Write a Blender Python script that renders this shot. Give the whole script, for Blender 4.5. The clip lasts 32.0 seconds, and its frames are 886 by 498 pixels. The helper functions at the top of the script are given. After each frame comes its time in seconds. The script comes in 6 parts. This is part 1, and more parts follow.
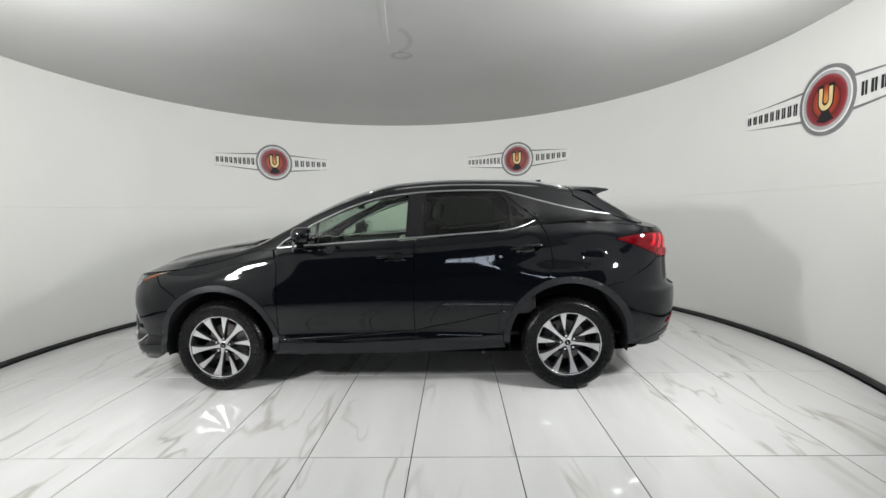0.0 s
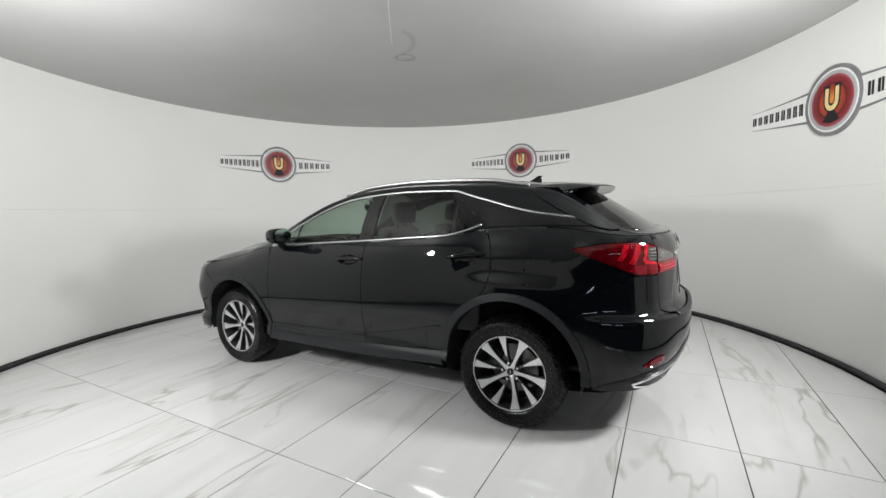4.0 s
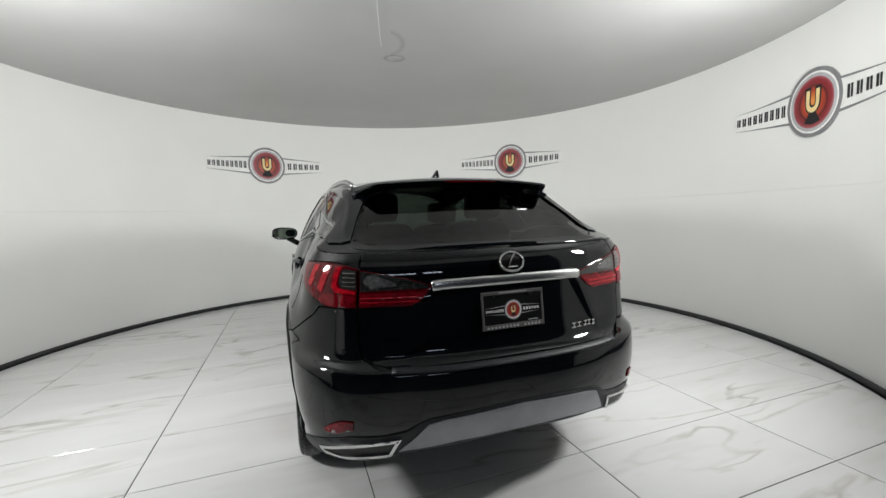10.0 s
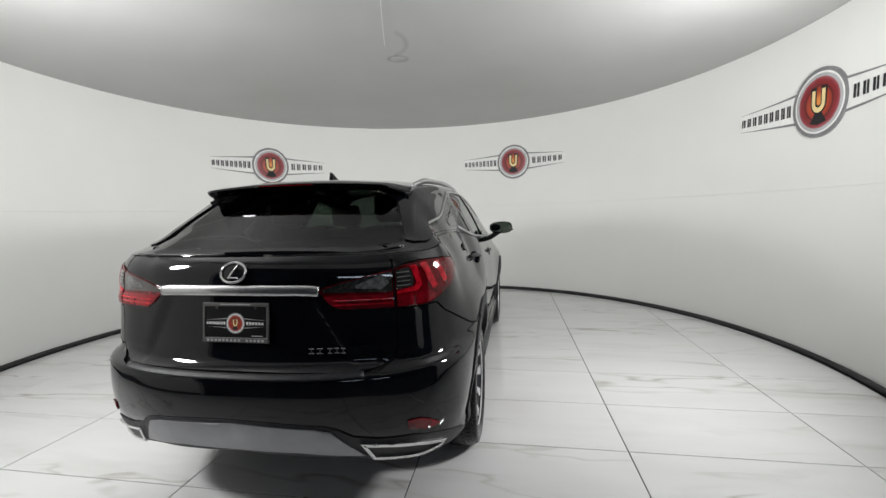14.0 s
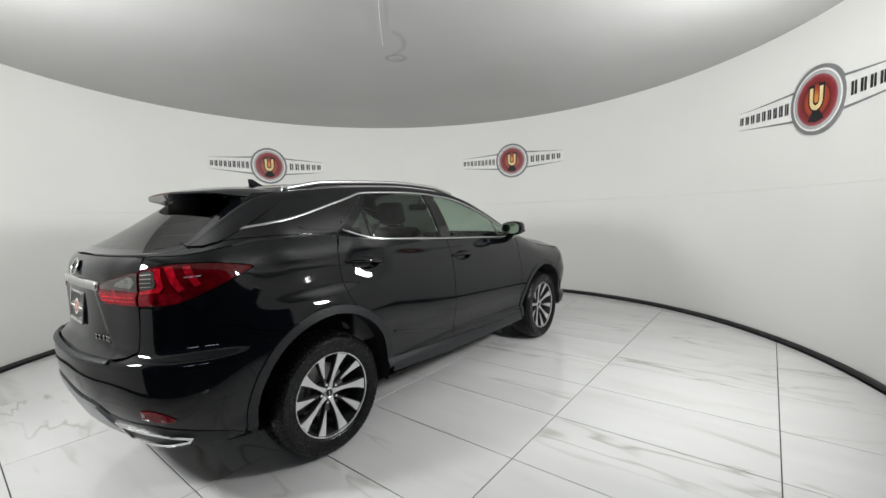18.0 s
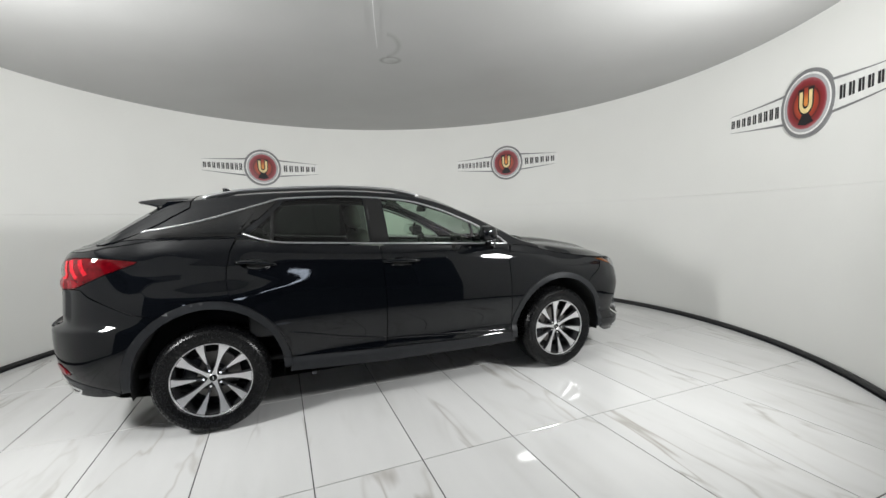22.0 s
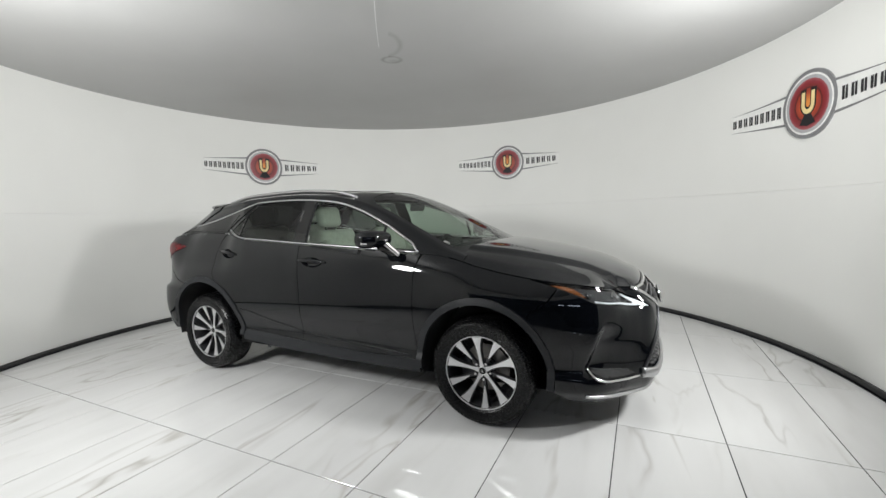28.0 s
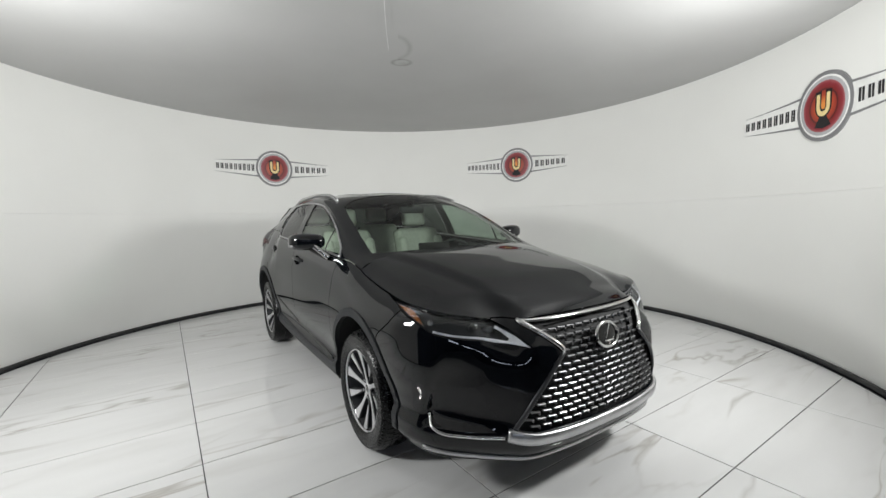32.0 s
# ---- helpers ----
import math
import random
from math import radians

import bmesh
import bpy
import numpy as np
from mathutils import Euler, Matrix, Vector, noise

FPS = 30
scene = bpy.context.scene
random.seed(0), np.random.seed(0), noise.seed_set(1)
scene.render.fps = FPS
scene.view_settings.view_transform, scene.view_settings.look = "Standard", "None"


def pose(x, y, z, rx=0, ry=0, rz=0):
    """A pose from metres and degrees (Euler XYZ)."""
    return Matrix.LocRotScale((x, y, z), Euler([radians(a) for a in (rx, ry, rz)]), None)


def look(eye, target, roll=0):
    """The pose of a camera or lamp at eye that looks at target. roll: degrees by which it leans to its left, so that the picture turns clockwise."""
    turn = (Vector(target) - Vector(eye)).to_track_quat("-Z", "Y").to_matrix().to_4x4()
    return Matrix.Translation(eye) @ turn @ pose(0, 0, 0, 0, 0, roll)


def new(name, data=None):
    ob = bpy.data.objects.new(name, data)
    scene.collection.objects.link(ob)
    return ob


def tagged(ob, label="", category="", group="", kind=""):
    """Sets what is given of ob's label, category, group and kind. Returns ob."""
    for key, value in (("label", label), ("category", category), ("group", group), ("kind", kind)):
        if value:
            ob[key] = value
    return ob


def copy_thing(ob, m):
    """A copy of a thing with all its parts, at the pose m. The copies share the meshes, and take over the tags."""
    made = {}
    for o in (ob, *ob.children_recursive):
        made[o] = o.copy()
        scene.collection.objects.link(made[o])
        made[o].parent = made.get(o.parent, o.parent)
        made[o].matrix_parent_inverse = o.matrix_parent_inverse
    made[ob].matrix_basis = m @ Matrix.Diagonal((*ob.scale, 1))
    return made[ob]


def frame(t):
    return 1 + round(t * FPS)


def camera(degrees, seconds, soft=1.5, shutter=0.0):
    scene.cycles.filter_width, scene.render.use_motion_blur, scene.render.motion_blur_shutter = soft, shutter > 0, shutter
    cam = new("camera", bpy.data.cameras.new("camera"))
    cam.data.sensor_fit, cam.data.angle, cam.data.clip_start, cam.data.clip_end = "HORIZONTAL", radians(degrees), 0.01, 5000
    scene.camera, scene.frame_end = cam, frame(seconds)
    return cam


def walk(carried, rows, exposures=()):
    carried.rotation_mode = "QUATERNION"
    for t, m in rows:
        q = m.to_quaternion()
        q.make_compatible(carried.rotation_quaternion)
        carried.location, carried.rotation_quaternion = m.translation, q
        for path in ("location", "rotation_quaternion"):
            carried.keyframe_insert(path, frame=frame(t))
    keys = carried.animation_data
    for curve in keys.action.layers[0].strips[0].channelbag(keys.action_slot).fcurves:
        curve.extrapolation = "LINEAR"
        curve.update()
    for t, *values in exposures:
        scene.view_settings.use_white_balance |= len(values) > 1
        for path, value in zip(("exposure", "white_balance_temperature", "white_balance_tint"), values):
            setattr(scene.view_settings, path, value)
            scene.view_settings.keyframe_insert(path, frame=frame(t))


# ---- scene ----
from mathutils import geometry

# camera: it stands in the doorway of the round photo booth, hand-held
cam = camera(94.256, 32.0)
EYE = Vector((0.003, -4.100, 1.408))


def aim(yaw, pitch, roll):
    """Camera pose from degrees: yaw to the right of +y, pitch up, roll."""
    ya, pi = radians(yaw), radians(pitch)
    way = Vector((math.sin(ya) * math.cos(pi), math.cos(ya) * math.cos(pi), math.sin(pi)))
    return look(EYE, EYE + way * 5, roll)


walk(cam, [
    (0, aim(6.28, -5.17, -1.31)),    (0.5, aim(6.23, -5.16, -1.36)),    (1, aim(6.11, -5.12, -1.35)),
    (1.5, aim(6.03, -5.05, -1.38)),    (2, aim(6.02, -5.03, -1.33)),    (2.5, aim(5.91, -5.03, -1.37)),
    (3, aim(5.78, -5.03, -1.34)),    (3.5, aim(5.81, -4.98, -1.42)),    (5.5, aim(5.68, -4.91, -1.36)),
    (6, aim(5.63, -4.88, -1.46)),    (6.5, aim(5.78, -4.89, -1.52)),    (7, aim(5.97, -4.85, -1.55)),
    (7.5, aim(6.21, -4.87, -1.56)),    (8, aim(6.53, -4.89, -1.62)),    (8.5, aim(6.77, -4.88, -1.69)),
    (9, aim(6.85, -4.90, -1.68)),    (9.5, aim(7.01, -4.89, -1.67)),    (10, aim(7.14, -4.87, -1.62)),
    (10.5, aim(7.11, -4.85, -1.59)),    (11, aim(7.14, -4.85, -1.58)),    (11.5, aim(7.11, -4.85, -1.58)),
    (12, aim(6.94, -4.84, -1.53)),    (12.5, aim(6.77, -4.85, -1.48)),    (13, aim(6.75, -4.85, -1.40)),
    (13.5, aim(6.71, -4.82, -1.49)),    (14, aim(6.71, -4.81, -1.54)),    (14.5, aim(6.77, -4.82, -1.56)),
    (16.5, aim(6.55, -4.82, -1.71)),    (17, aim(6.47, -4.87, -1.82)),    (17.5, aim(6.54, -4.91, -1.83)),
    (18, aim(6.84, -4.92, -1.83)),    (18.5, aim(7.07, -4.87, -1.90)),    (19, aim(7.07, -4.84, -2.00)),
    (19.5, aim(6.92, -4.80, -2.04)),    (20, aim(7.02, -4.77, -2.00)),    (20.5, aim(7.16, -4.73, -1.92)),
    (21, aim(7.17, -4.69, -1.88)),    (21.5, aim(7.30, -4.65, -1.88)),    (22, aim(7.60, -4.67, -1.83)),
    (22.5, aim(7.72, -4.74, -1.81)),    (23, aim(7.93, -4.71, -1.84)),    (23.5, aim(8.29, -4.75, -1.69)),
    (24, aim(8.35, -4.75, -1.68)),    (24.5, aim(8.21, -4.75, -1.66)),    (25, aim(8.17, -4.76, -1.60)),
    (25.5, aim(8.00, -4.76, -1.56)),    (27.5, aim(7.47, -4.76, -1.57)),    (28, aim(7.47, -4.71, -1.67)),
    (28.5, aim(7.69, -4.69, -1.68)),    (29, aim(7.74, -4.61, -1.70)),    (29.5, aim(7.53, -4.60, -1.76)),
    (30, aim(7.37, -4.58, -1.76)),    (30.5, aim(7.25, -4.58, -1.66)),    (31, aim(7.02, -4.46, -1.66)),
    (31.5, aim(6.85, -4.41, -1.55)),    (32, aim(6.33, -4.38, -1.39)),
])

# ---- sizes ----
R = 3.889            # inner radius of the round wall
HC = 3.047          # ceiling height
SEAM = 1.554        # joint between the lower and the upper wall boards
DOOR = 36.0         # half width of the doorway, degrees each side of -y
TABLE_R = 3.853     # rim of the turning floor

# ---- light ----
world = bpy.data.worlds.new("world")
scene.world = world
world.use_nodes = True
world.node_tree.nodes["Background"].inputs[0].default_value = (0.55, 0.6, 0.7, 1)
world.node_tree.nodes["Background"].inputs[1].default_value = 0.02


def area_lamp(name, eye, target, sx, sy, watts, color=(0.990, 1.0, 0.992)):
    data = bpy.data.lights.new(name, "AREA")
    data.shape, data.size, data.size_y = "ELLIPSE", sx, sy
    data.energy, data.color = watts, color
    ob = new(name, data)
    ob.matrix_world = look(eye, target)
    return ob


# a lamp head on a stand at each side of the doorway
for side in (-1, 1):
    area_lamp("stand_lamp", (side * 2.68, -2.45, 2.05), (side * 0.1, 0.9, 1.9), 0.44, 0.44, 93 + 2 * side)
    # added unseen fill lamp, stands in for the stand lamp's spill to the ceiling
    area_lamp("ceiling_spill_fill", (side * 2.5, -1.6, 2.15), (side * 2.38, -1.05, 3.05), 0.4, 0.4, 16.5 - 6 * side)
scene.view_settings.exposure = 0.0

# ---- material helpers ----


class Nodes:
    """Short-hand for building one node material."""

    def __init__(self, name):
        self.mat = bpy.data.materials.new(name)
        self.mat.use_nodes = True
        self.tree = self.mat.node_tree
        self.bsdf = self.tree.nodes["Principled BSDF"]
        self.out = self.tree.nodes["Material Output"]

    def add(self, kind, **values):
        n = self.tree.nodes.new(kind)
        for k, v in values.items():
            if k in n.inputs:
                n.inputs[k].default_value = v
        return n

    def link(self, a, b):
        self.tree.links.new(a, b)

    def coord(self, which="Object", scale=(1, 1, 1), rot=(0, 0, 0)):
        c, m = self.add("ShaderNodeTexCoord"), self.add("ShaderNodeMapping")
        m.inputs["Scale"].default_value, m.inputs["Rotation"].default_value = scale, rot
        self.link(c.outputs[which], m.inputs["Vector"])
        return m.outputs["Vector"]

    def noise(self, vec, scale, detail=4.0, rough=0.5, dist=0.0):
        n = self.add("ShaderNodeTexNoise", Scale=scale, Detail=detail, Roughness=rough, Distortion=dist)
        self.link(vec, n.inputs["Vector"])
        return n.outputs["Fac"]

    def ramp(self, fac, stops):
        r = self.add("ShaderNodeValToRGB")
        while len(r.color_ramp.elements) < len(stops):
            r.color_ramp.elements.new(0.5)
        for e, (p, c) in zip(r.color_ramp.elements, stops):
            e.position, e.color = p, (*c, 1) if len(c) == 3 else c
        self.link(fac, r.inputs["Fac"])
        return r.outputs["Color"]

    def mix(self, fac, a, b, blend="MIX"):
        m = self.add("ShaderNodeMix")
        m.data_type, m.blend_type = "RGBA", blend
        for sock, v in ((m.inputs[0], fac), (m.inputs[6], a), (m.inputs[7], b)):
            if hasattr(v, "is_linked"):
                self.link(v, sock)
            else:
                sock.default_value = (*v, 1) if isinstance(v, tuple) and len(v) == 3 else v
        return m.outputs[2]

    def math(self, op, a, b=0.0):
        m = self.add("ShaderNodeMath")
        m.operation = op
        for sock, v in ((m.inputs[0], a), (m.inputs[1], b)):
            if hasattr(v, "is_linked"):
                self.link(v, sock)
            else:
                sock.default_value = v
        return m.outputs[0]

    def bump(self, height, strength, dist=0.01):
        b = self.add("ShaderNodeBump", Strength=strength, Distance=dist)
        self.link(height, b.inputs["Height"])
        self.link(b.outputs["Normal"], self.bsdf.inputs["Normal"])

    def set(self, color=None, rough=None, metal=None, **more):
        for key, v in (("Base Color", color), ("Roughness", rough), ("Metallic", metal), *more.items()):
            key = key.replace("_", " ")
            if v is None:
                continue
            if hasattr(v, "is_linked"):
                self.link(v, self.bsdf.inputs[key])
            else:
                self.bsdf.inputs[key].default_value = (*v, 1) if isinstance(v, tuple) and len(v) == 3 else v
        return self.mat


def surface(name, color, rough, metal=0.0, vary=0.08, scale=12.0, bump=0.0, **more):
    """A plain finish with a little unevenness in colour and gloss."""
    n = Nodes(name)
    v = n.coord()
    f = n.noise(v, scale, 5)
    lo = tuple(c * (1 - vary) for c in color)
    hi = tuple(min(1, c * (1 + vary)) for c in color)
    n.set(n.ramp(f, [(0.3, lo), (0.7, hi)]), None, metal, **more)
    r = n.add("ShaderNodeMapRange")
    r.inputs["To Min"].default_value, r.inputs["To Max"].default_value = rough * 0.85, rough * 1.15
    n.link(n.noise(v, scale * 2.7, 3), r.inputs["Value"])
    n.set(rough=r.outputs["Result"])
    if bump:
        n.bump(n.noise(v, scale * 8, 4), bump, 0.004)
    return n.mat


def make_wall_paint():
    n = Nodes("wall_paint")
    v = n.coord()
    big = n.noise(v, 0.7, 3)
    fine = n.noise(v, 60, 4)
    n.set(n.ramp(big, [(0.3, (0.80, 0.80, 0.775)), (0.7, (0.84, 0.84, 0.815))]), 0.55)
    n.set(Specular_IOR_Level=0.3)
    n.bump(n.math("ADD", n.math("MULTIPLY", n.noise(v, 1.6, 2), 1.4), n.math("MULTIPLY", fine, 0.05)), 0.14, 0.02)
    return n.mat


def make_ceiling_film():
    """Grey satin ceiling sheet with the water mark near its middle."""
    n = Nodes("ceiling_film")
    v = n.coord()
    base = n.ramp(n.noise(v, 1.1, 3), [(0.3, (0.40, 0.40, 0.395)), (0.7, (0.43, 0.43, 0.425))])
    # ring-shaped mark, broken up by noise
    sep = n.add("ShaderNodeSeparateXYZ")
    n.link(n.coord(), sep.inputs[0])
    x, y = sep.outputs[0], sep.outputs[1]
    wob = n.math("MULTIPLY", n.math("SUBTRACT", n.noise(v, 6, 4), 0.5), 0.10)

    def ring(cx, cy, rx, ry, width, gain):
        dx = n.math("DIVIDE", n.math("SUBTRACT", x, cx), rx)
        dy = n.math("DIVIDE", n.math("SUBTRACT", y, cy), ry)
        rad = n.math("SQRT", n.math("ADD", n.math("MULTIPLY", dx, dx), n.math("MULTIPLY", dy, dy)))
        off = n.math("ABSOLUTE", n.math("ADD", n.math("SUBTRACT", rad, 1.0), wob))
        g = n.math("SUBTRACT", 1.0, n.math("DIVIDE", off, width))
        return n.math("MULTIPLY", n.math("MAXIMUM", g, 0.0), gain)

    def blob(cx, cy, rx, ry, gain):
        dx = n.math("DIVIDE", n.math("SUBTRACT", x, cx), rx)
        dy = n.math("DIVIDE", n.math("SUBTRACT", y, cy), ry)
        g = n.math("SUBTRACT", 1.0, n.math("ADD", n.math("ADD", n.math("MULTIPLY", dx, dx), n.math("MULTIPLY", dy, dy)), n.math("MULTIPLY", wob, 3.0)))
        return n.math("MULTIPLY", n.math("MAXIMUM", g, 0.0), gain)

    m = n.math("ADD", ring(0.110, 0.395, 0.095, 0.085, 0.35, 0.75), blob(0.135, 0.42, 0.08, 0.05, 0.4))
    m = n.math("ADD", m, n.math("MULTIPLY", ring(0.02, 0.03, 0.165, 0.27, 0.22, 0.5), n.math("GREATER_THAN", x, 0.07)))
    m = n.math("MULTIPLY", n.math("MINIMUM", m, 1.0), n.math("ADD", n.noise(v, 14, 3), 0.25))
    n.set(n.mix(m, base, (0.19, 0.18, 0.165)), 0.42)
    n.set(Specular_IOR_Level=0.35)
    n.bump(n.noise(v, 0.9, 2), 0.05, 0.05)
    return n.mat


def make_marble():
    """Polished white porcelain with grey and ochre veins that run along each tile; every tile has its own drawing."""
    n = Nodes("marble_tile")
    info = n.add("ShaderNodeObjectInfo")
    c = n.add("ShaderNodeTexCoord")
    off = n.add("ShaderNodeVectorMath")
    off.operation = "SCALE"
    comb = n.add("ShaderNodeCombineXYZ")
    for i, k in enumerate((37.0, 91.0, 53.0)):
        n.link(n.math("MULTIPLY", info.outputs["Random"], k), comb.inputs[i])
    add = n.add("ShaderNodeVectorMath")
    n.link(c.outputs["Object"], add.inputs[0])
    n.link(comb.outputs[0], add.inputs[1])
    mp = n.add("ShaderNodeMapping")
    mp.inputs["Rotation"].default_value = (0, 0, radians(17))
    mp.inputs["Scale"].default_value = (2.7, 0.52, 1)
    n.link(add.outputs[0], mp.inputs["Vector"])
    v = mp.outputs["Vector"]

    def vein(scale, width, dist, detail=7.0):
        f = n.noise(v, scale, detail, 0.56, dist)
        d = n.math("ABSOLUTE", n.math("SUBTRACT", f, 0.5))
        return n.math("MAXIMUM", n.math("SUBTRACT", 1.0, n.math("DIVIDE", d, width)), 0.0)

    where = n.ramp(n.noise(v, 0.85, 2), [(0.47, (0, 0, 0)), (0.66, (1, 1, 1))])
    where2 = n.ramp(n.noise(v, 1.3, 2, 0.5, 0.4), [(0.5, (0, 0, 0)), (0.7, (1, 1, 1))])
    thin = n.math("MULTIPLY", n.math("POWER", vein(0.8, 0.024, 0.5, 3.5), 1.3), where)
    wide = n.math("MULTIPLY", n.math("POWER", vein(0.7, 0.10, 0.5, 3.0), 2.0), where2)
    cloud = n.ramp(n.noise(v, 1.4, 4), [(0.3, (0.64, 0.64, 0.635)), (0.75, (0.705, 0.705, 0.70))])
    col = n.mix(n.math("MULTIPLY", wide, 0.36), cloud, (0.46, 0.45, 0.43))
    tint = n.mix(n.noise(v, 0.6, 1), (0.22, 0.22, 0.23), (0.36, 0.30, 0.22))
    col = n.mix(n.math("MULTIPLY", thin, 0.62), col, tint)
    n.set(col, n.ramp(n.noise(v, 6, 3), [(0.3, (0.03,) * 3), (0.7, (0.065,) * 3)]))
    n.set(Specular_IOR_Level=0.5)
    n.bump(n.noise(n.coord(), 2.2, 2), 0.02, 0.01)
    return n.mat


WALL_PAINT = make_wall_paint()
CEILING_FILM = make_ceiling_film()
MARBLE = make_marble()
GROUT = surface("grout", (0.03, 0.03, 0.03), 0.8, bump=0.2)
RUBBER = surface("rubber", (0.022, 0.022, 0.023), 0.55, bump=0.15, scale=30)
BLACK_METAL = surface("black_metal", (0.03, 0.03, 0.032), 0.4)
HALL_PAINT = surface("hall_paint", (0.105, 0.112, 0.130), 0.7, vary=0.25, scale=1.5)
DARK_HALL = surface("dark_hall", (0.040, 0.043, 0.052), 0.8)

# ---- mesh helpers ----


def mesh_object(name, bm, material=None, parent=None, label="", smooth=None):
    bm.normal_update()
    if smooth is not None:
        for f in bm.faces:
            f.smooth = True
        cut = math.cos(radians(smooth))
        for e in bm.edges:
            if len(e.link_faces) == 2 and e.link_faces[0].normal.dot(e.link_faces[1].normal) < cut:
                e.smooth = False
    me = bpy.data.meshes.new(name)
    bm.to_mesh(me)
    bm.free()
    if material:
        me.materials.append(material)
    ob = new(name, me)
    if parent:
        ob.parent = parent
    if label:
        ob["label"] = label
    return ob


def part(name, bm, material, parent, label="", smooth=35):
    return mesh_object(name, bm, material, parent, label, smooth)


def polar(a, r, z):
    return Vector((r * math.cos(radians(a)), r * math.sin(radians(a)), z))


def ring_strip(profile, a0, a1, steps, closed=True):
    """Sweep a profile of (radius, height) round the room's axis from angle a0 to a1."""
    bm = bmesh.new()
    rows = []
    for i in range(steps + 1):
        a = a0 + (a1 - a0) * i / steps
        rows.append([bm.verts.new(polar(a, r, z)) for r, z in profile])
    n = len(profile)
    for i in range(steps):
        for j in range(n if closed else n - 1):
            k = (j + 1) % n
            bm.faces.new((rows[i][j], rows[i + 1][j], rows[i + 1][k], rows[i][k]))
    if closed:
        bm.faces.new(rows[0])
        bm.faces.new(rows[-1][::-1])
    bmesh.ops.recalc_face_normals(bm, faces=bm.faces)
    return bm


# ---- the room ----
A0, A1 = -90 + DOOR, 270 - DOOR
upper = [(R, SEAM + 0.0012), (R, HC), (R + 0.12, HC), (R + 0.12, SEAM + 0.0012)]
lower = [(R - 0.0025, 0.0), (R - 0.0025, SEAM - 0.0012), (R, SEAM), (R + 0.12, SEAM), (R + 0.12, 0.0)]
tagged(mesh_object("wall_upper", ring_strip(upper, A0, A1, 150), WALL_PAINT, smooth=30),
       "curved off-white painted upper wall boards of the round booth", "wall", kind="structure")
tagged(mesh_object("wall_lower", ring_strip(lower, A0, A1, 150), WALL_PAINT, smooth=30),
       "curved off-white painted lower wall boards above the black seal", "wall", kind="structure")
lintel = [(R, 2.25), (R, HC), (R + 0.12, HC), (R + 0.12, 2.25)]
tagged(mesh_object("wall_lintel", ring_strip(lintel, -90 - DOOR, -90 + DOOR, 40), WALL_PAINT, smooth=30),
       "curved off-white painted wall above the doorway", "wall", kind="structure")

seal = [(R - 0.006, 0.004), (R - 0.030, 0.006), (R - 0.036, 0.018), (R - 0.034, 0.034), (R - 0.024, 0.046), (R - 0.006, 0.048)]
seal_ob = tagged(mesh_object("baseboard", ring_strip(seal, A0, A1, 150), RUBBER, smooth=60),
                 "black rubber seal strip running round the wall foot", "baseboard", kind="structure")
for a in (7.0, 63.0, 111.0, 158.0, 176.0):
    bm = ring_strip([(R - 0.007, 0.006), (R - 0.037, 0.008), (R - 0.0385, 0.03), (R - 0.025, 0.0495), (R - 0.007, 0.0505)], a, a + 0.9, 2)
    part("joint_sleeve", bm, BLACK_METAL, seal_ob)

bm = bmesh.new()
bmesh.ops.create_circle(bm, cap_ends=True, segments=128, radius=R + 0.11)
bmesh.ops.translate(bm, verts=bm.verts, vec=(0, 0, HC + 0.001))
top = bmesh.ops.extrude_face_region(bm, geom=bm.faces[:])
bmesh.ops.translate(bm, verts=[v for v in top["geom"] if isinstance(v, bmesh.types.BMVert)], vec=(0, 0, 0.06))
bmesh.ops.recalc_face_normals(bm, faces=bm.faces)
tagged(mesh_object("ceiling", bm, CEILING_FILM), "flat grey satin ceiling with a faint water mark", "ceiling", kind="structure")


def thread():
    """The loose white thread that hangs along under the ceiling."""
    bm = bmesh.new()
    pts = [Vector((-0.036 + 0.016 * k - 0.006 * math.sin(3.1 * k), -1.17 + 1.22 * k, HC - 0.008 - 0.05 * k * (1 - k))) for k in [i / 14 for i in range(15)]]
    rows = []
    for p in pts:
        rows.append([bm.verts.new(p + Vector((0.0021 * math.cos(q), 0, 0.0021 * math.sin(q)))) for q in (0, 2.1, 4.2)])
    for a, b in zip(rows, rows[1:]):
        for j in range(3):
            bm.faces.new((a[j], a[(j + 1) % 3], b[(j + 1) % 3], b[j]))
    bmesh.ops.recalc_face_normals(bm, faces=bm.faces)
    ob = mesh_object("thread", bm, surface("thread_white", (0.8, 0.8, 0.8), 0.6), smooth=80)
    tagged(ob, "loose white thread hanging under the grey ceiling", "thread")


thread()

# hall behind the doorway: plain dark walls that close the place
bm = bmesh.new()
bmesh.ops.create_cube(bm, size=1.0)
bmesh.ops.scale(bm, verts=bm.verts, vec=(12.0, 7.0, 4.2))
bmesh.ops.translate(bm, verts=bm.verts, vec=(0, -7.0, 2.1 - 0.06))
for f in bm.faces[:]:
    if f.normal.y > 0.5:
        bm.faces.remove(f)
bmesh.ops.reverse_faces(bm, faces=bm.faces)
HALL_GLOW = Nodes("daylight_pane")
HALL_GLOW.set((0.7, 0.75, 0.8), 0.2, Emission_Color=(0.75, 0.85, 1.0), Emission_Strength=9.0)
bm2 = bmesh.new()
bmesh.ops.create_cube(bm2, size=1.0)
bmesh.ops.scale(bm2, verts=bm2.verts, vec=(4.3, 0.05, 0.46))
bmesh.ops.translate(bm2, verts=bm2.verts, vec=(0.35, -10.47, 2.6))
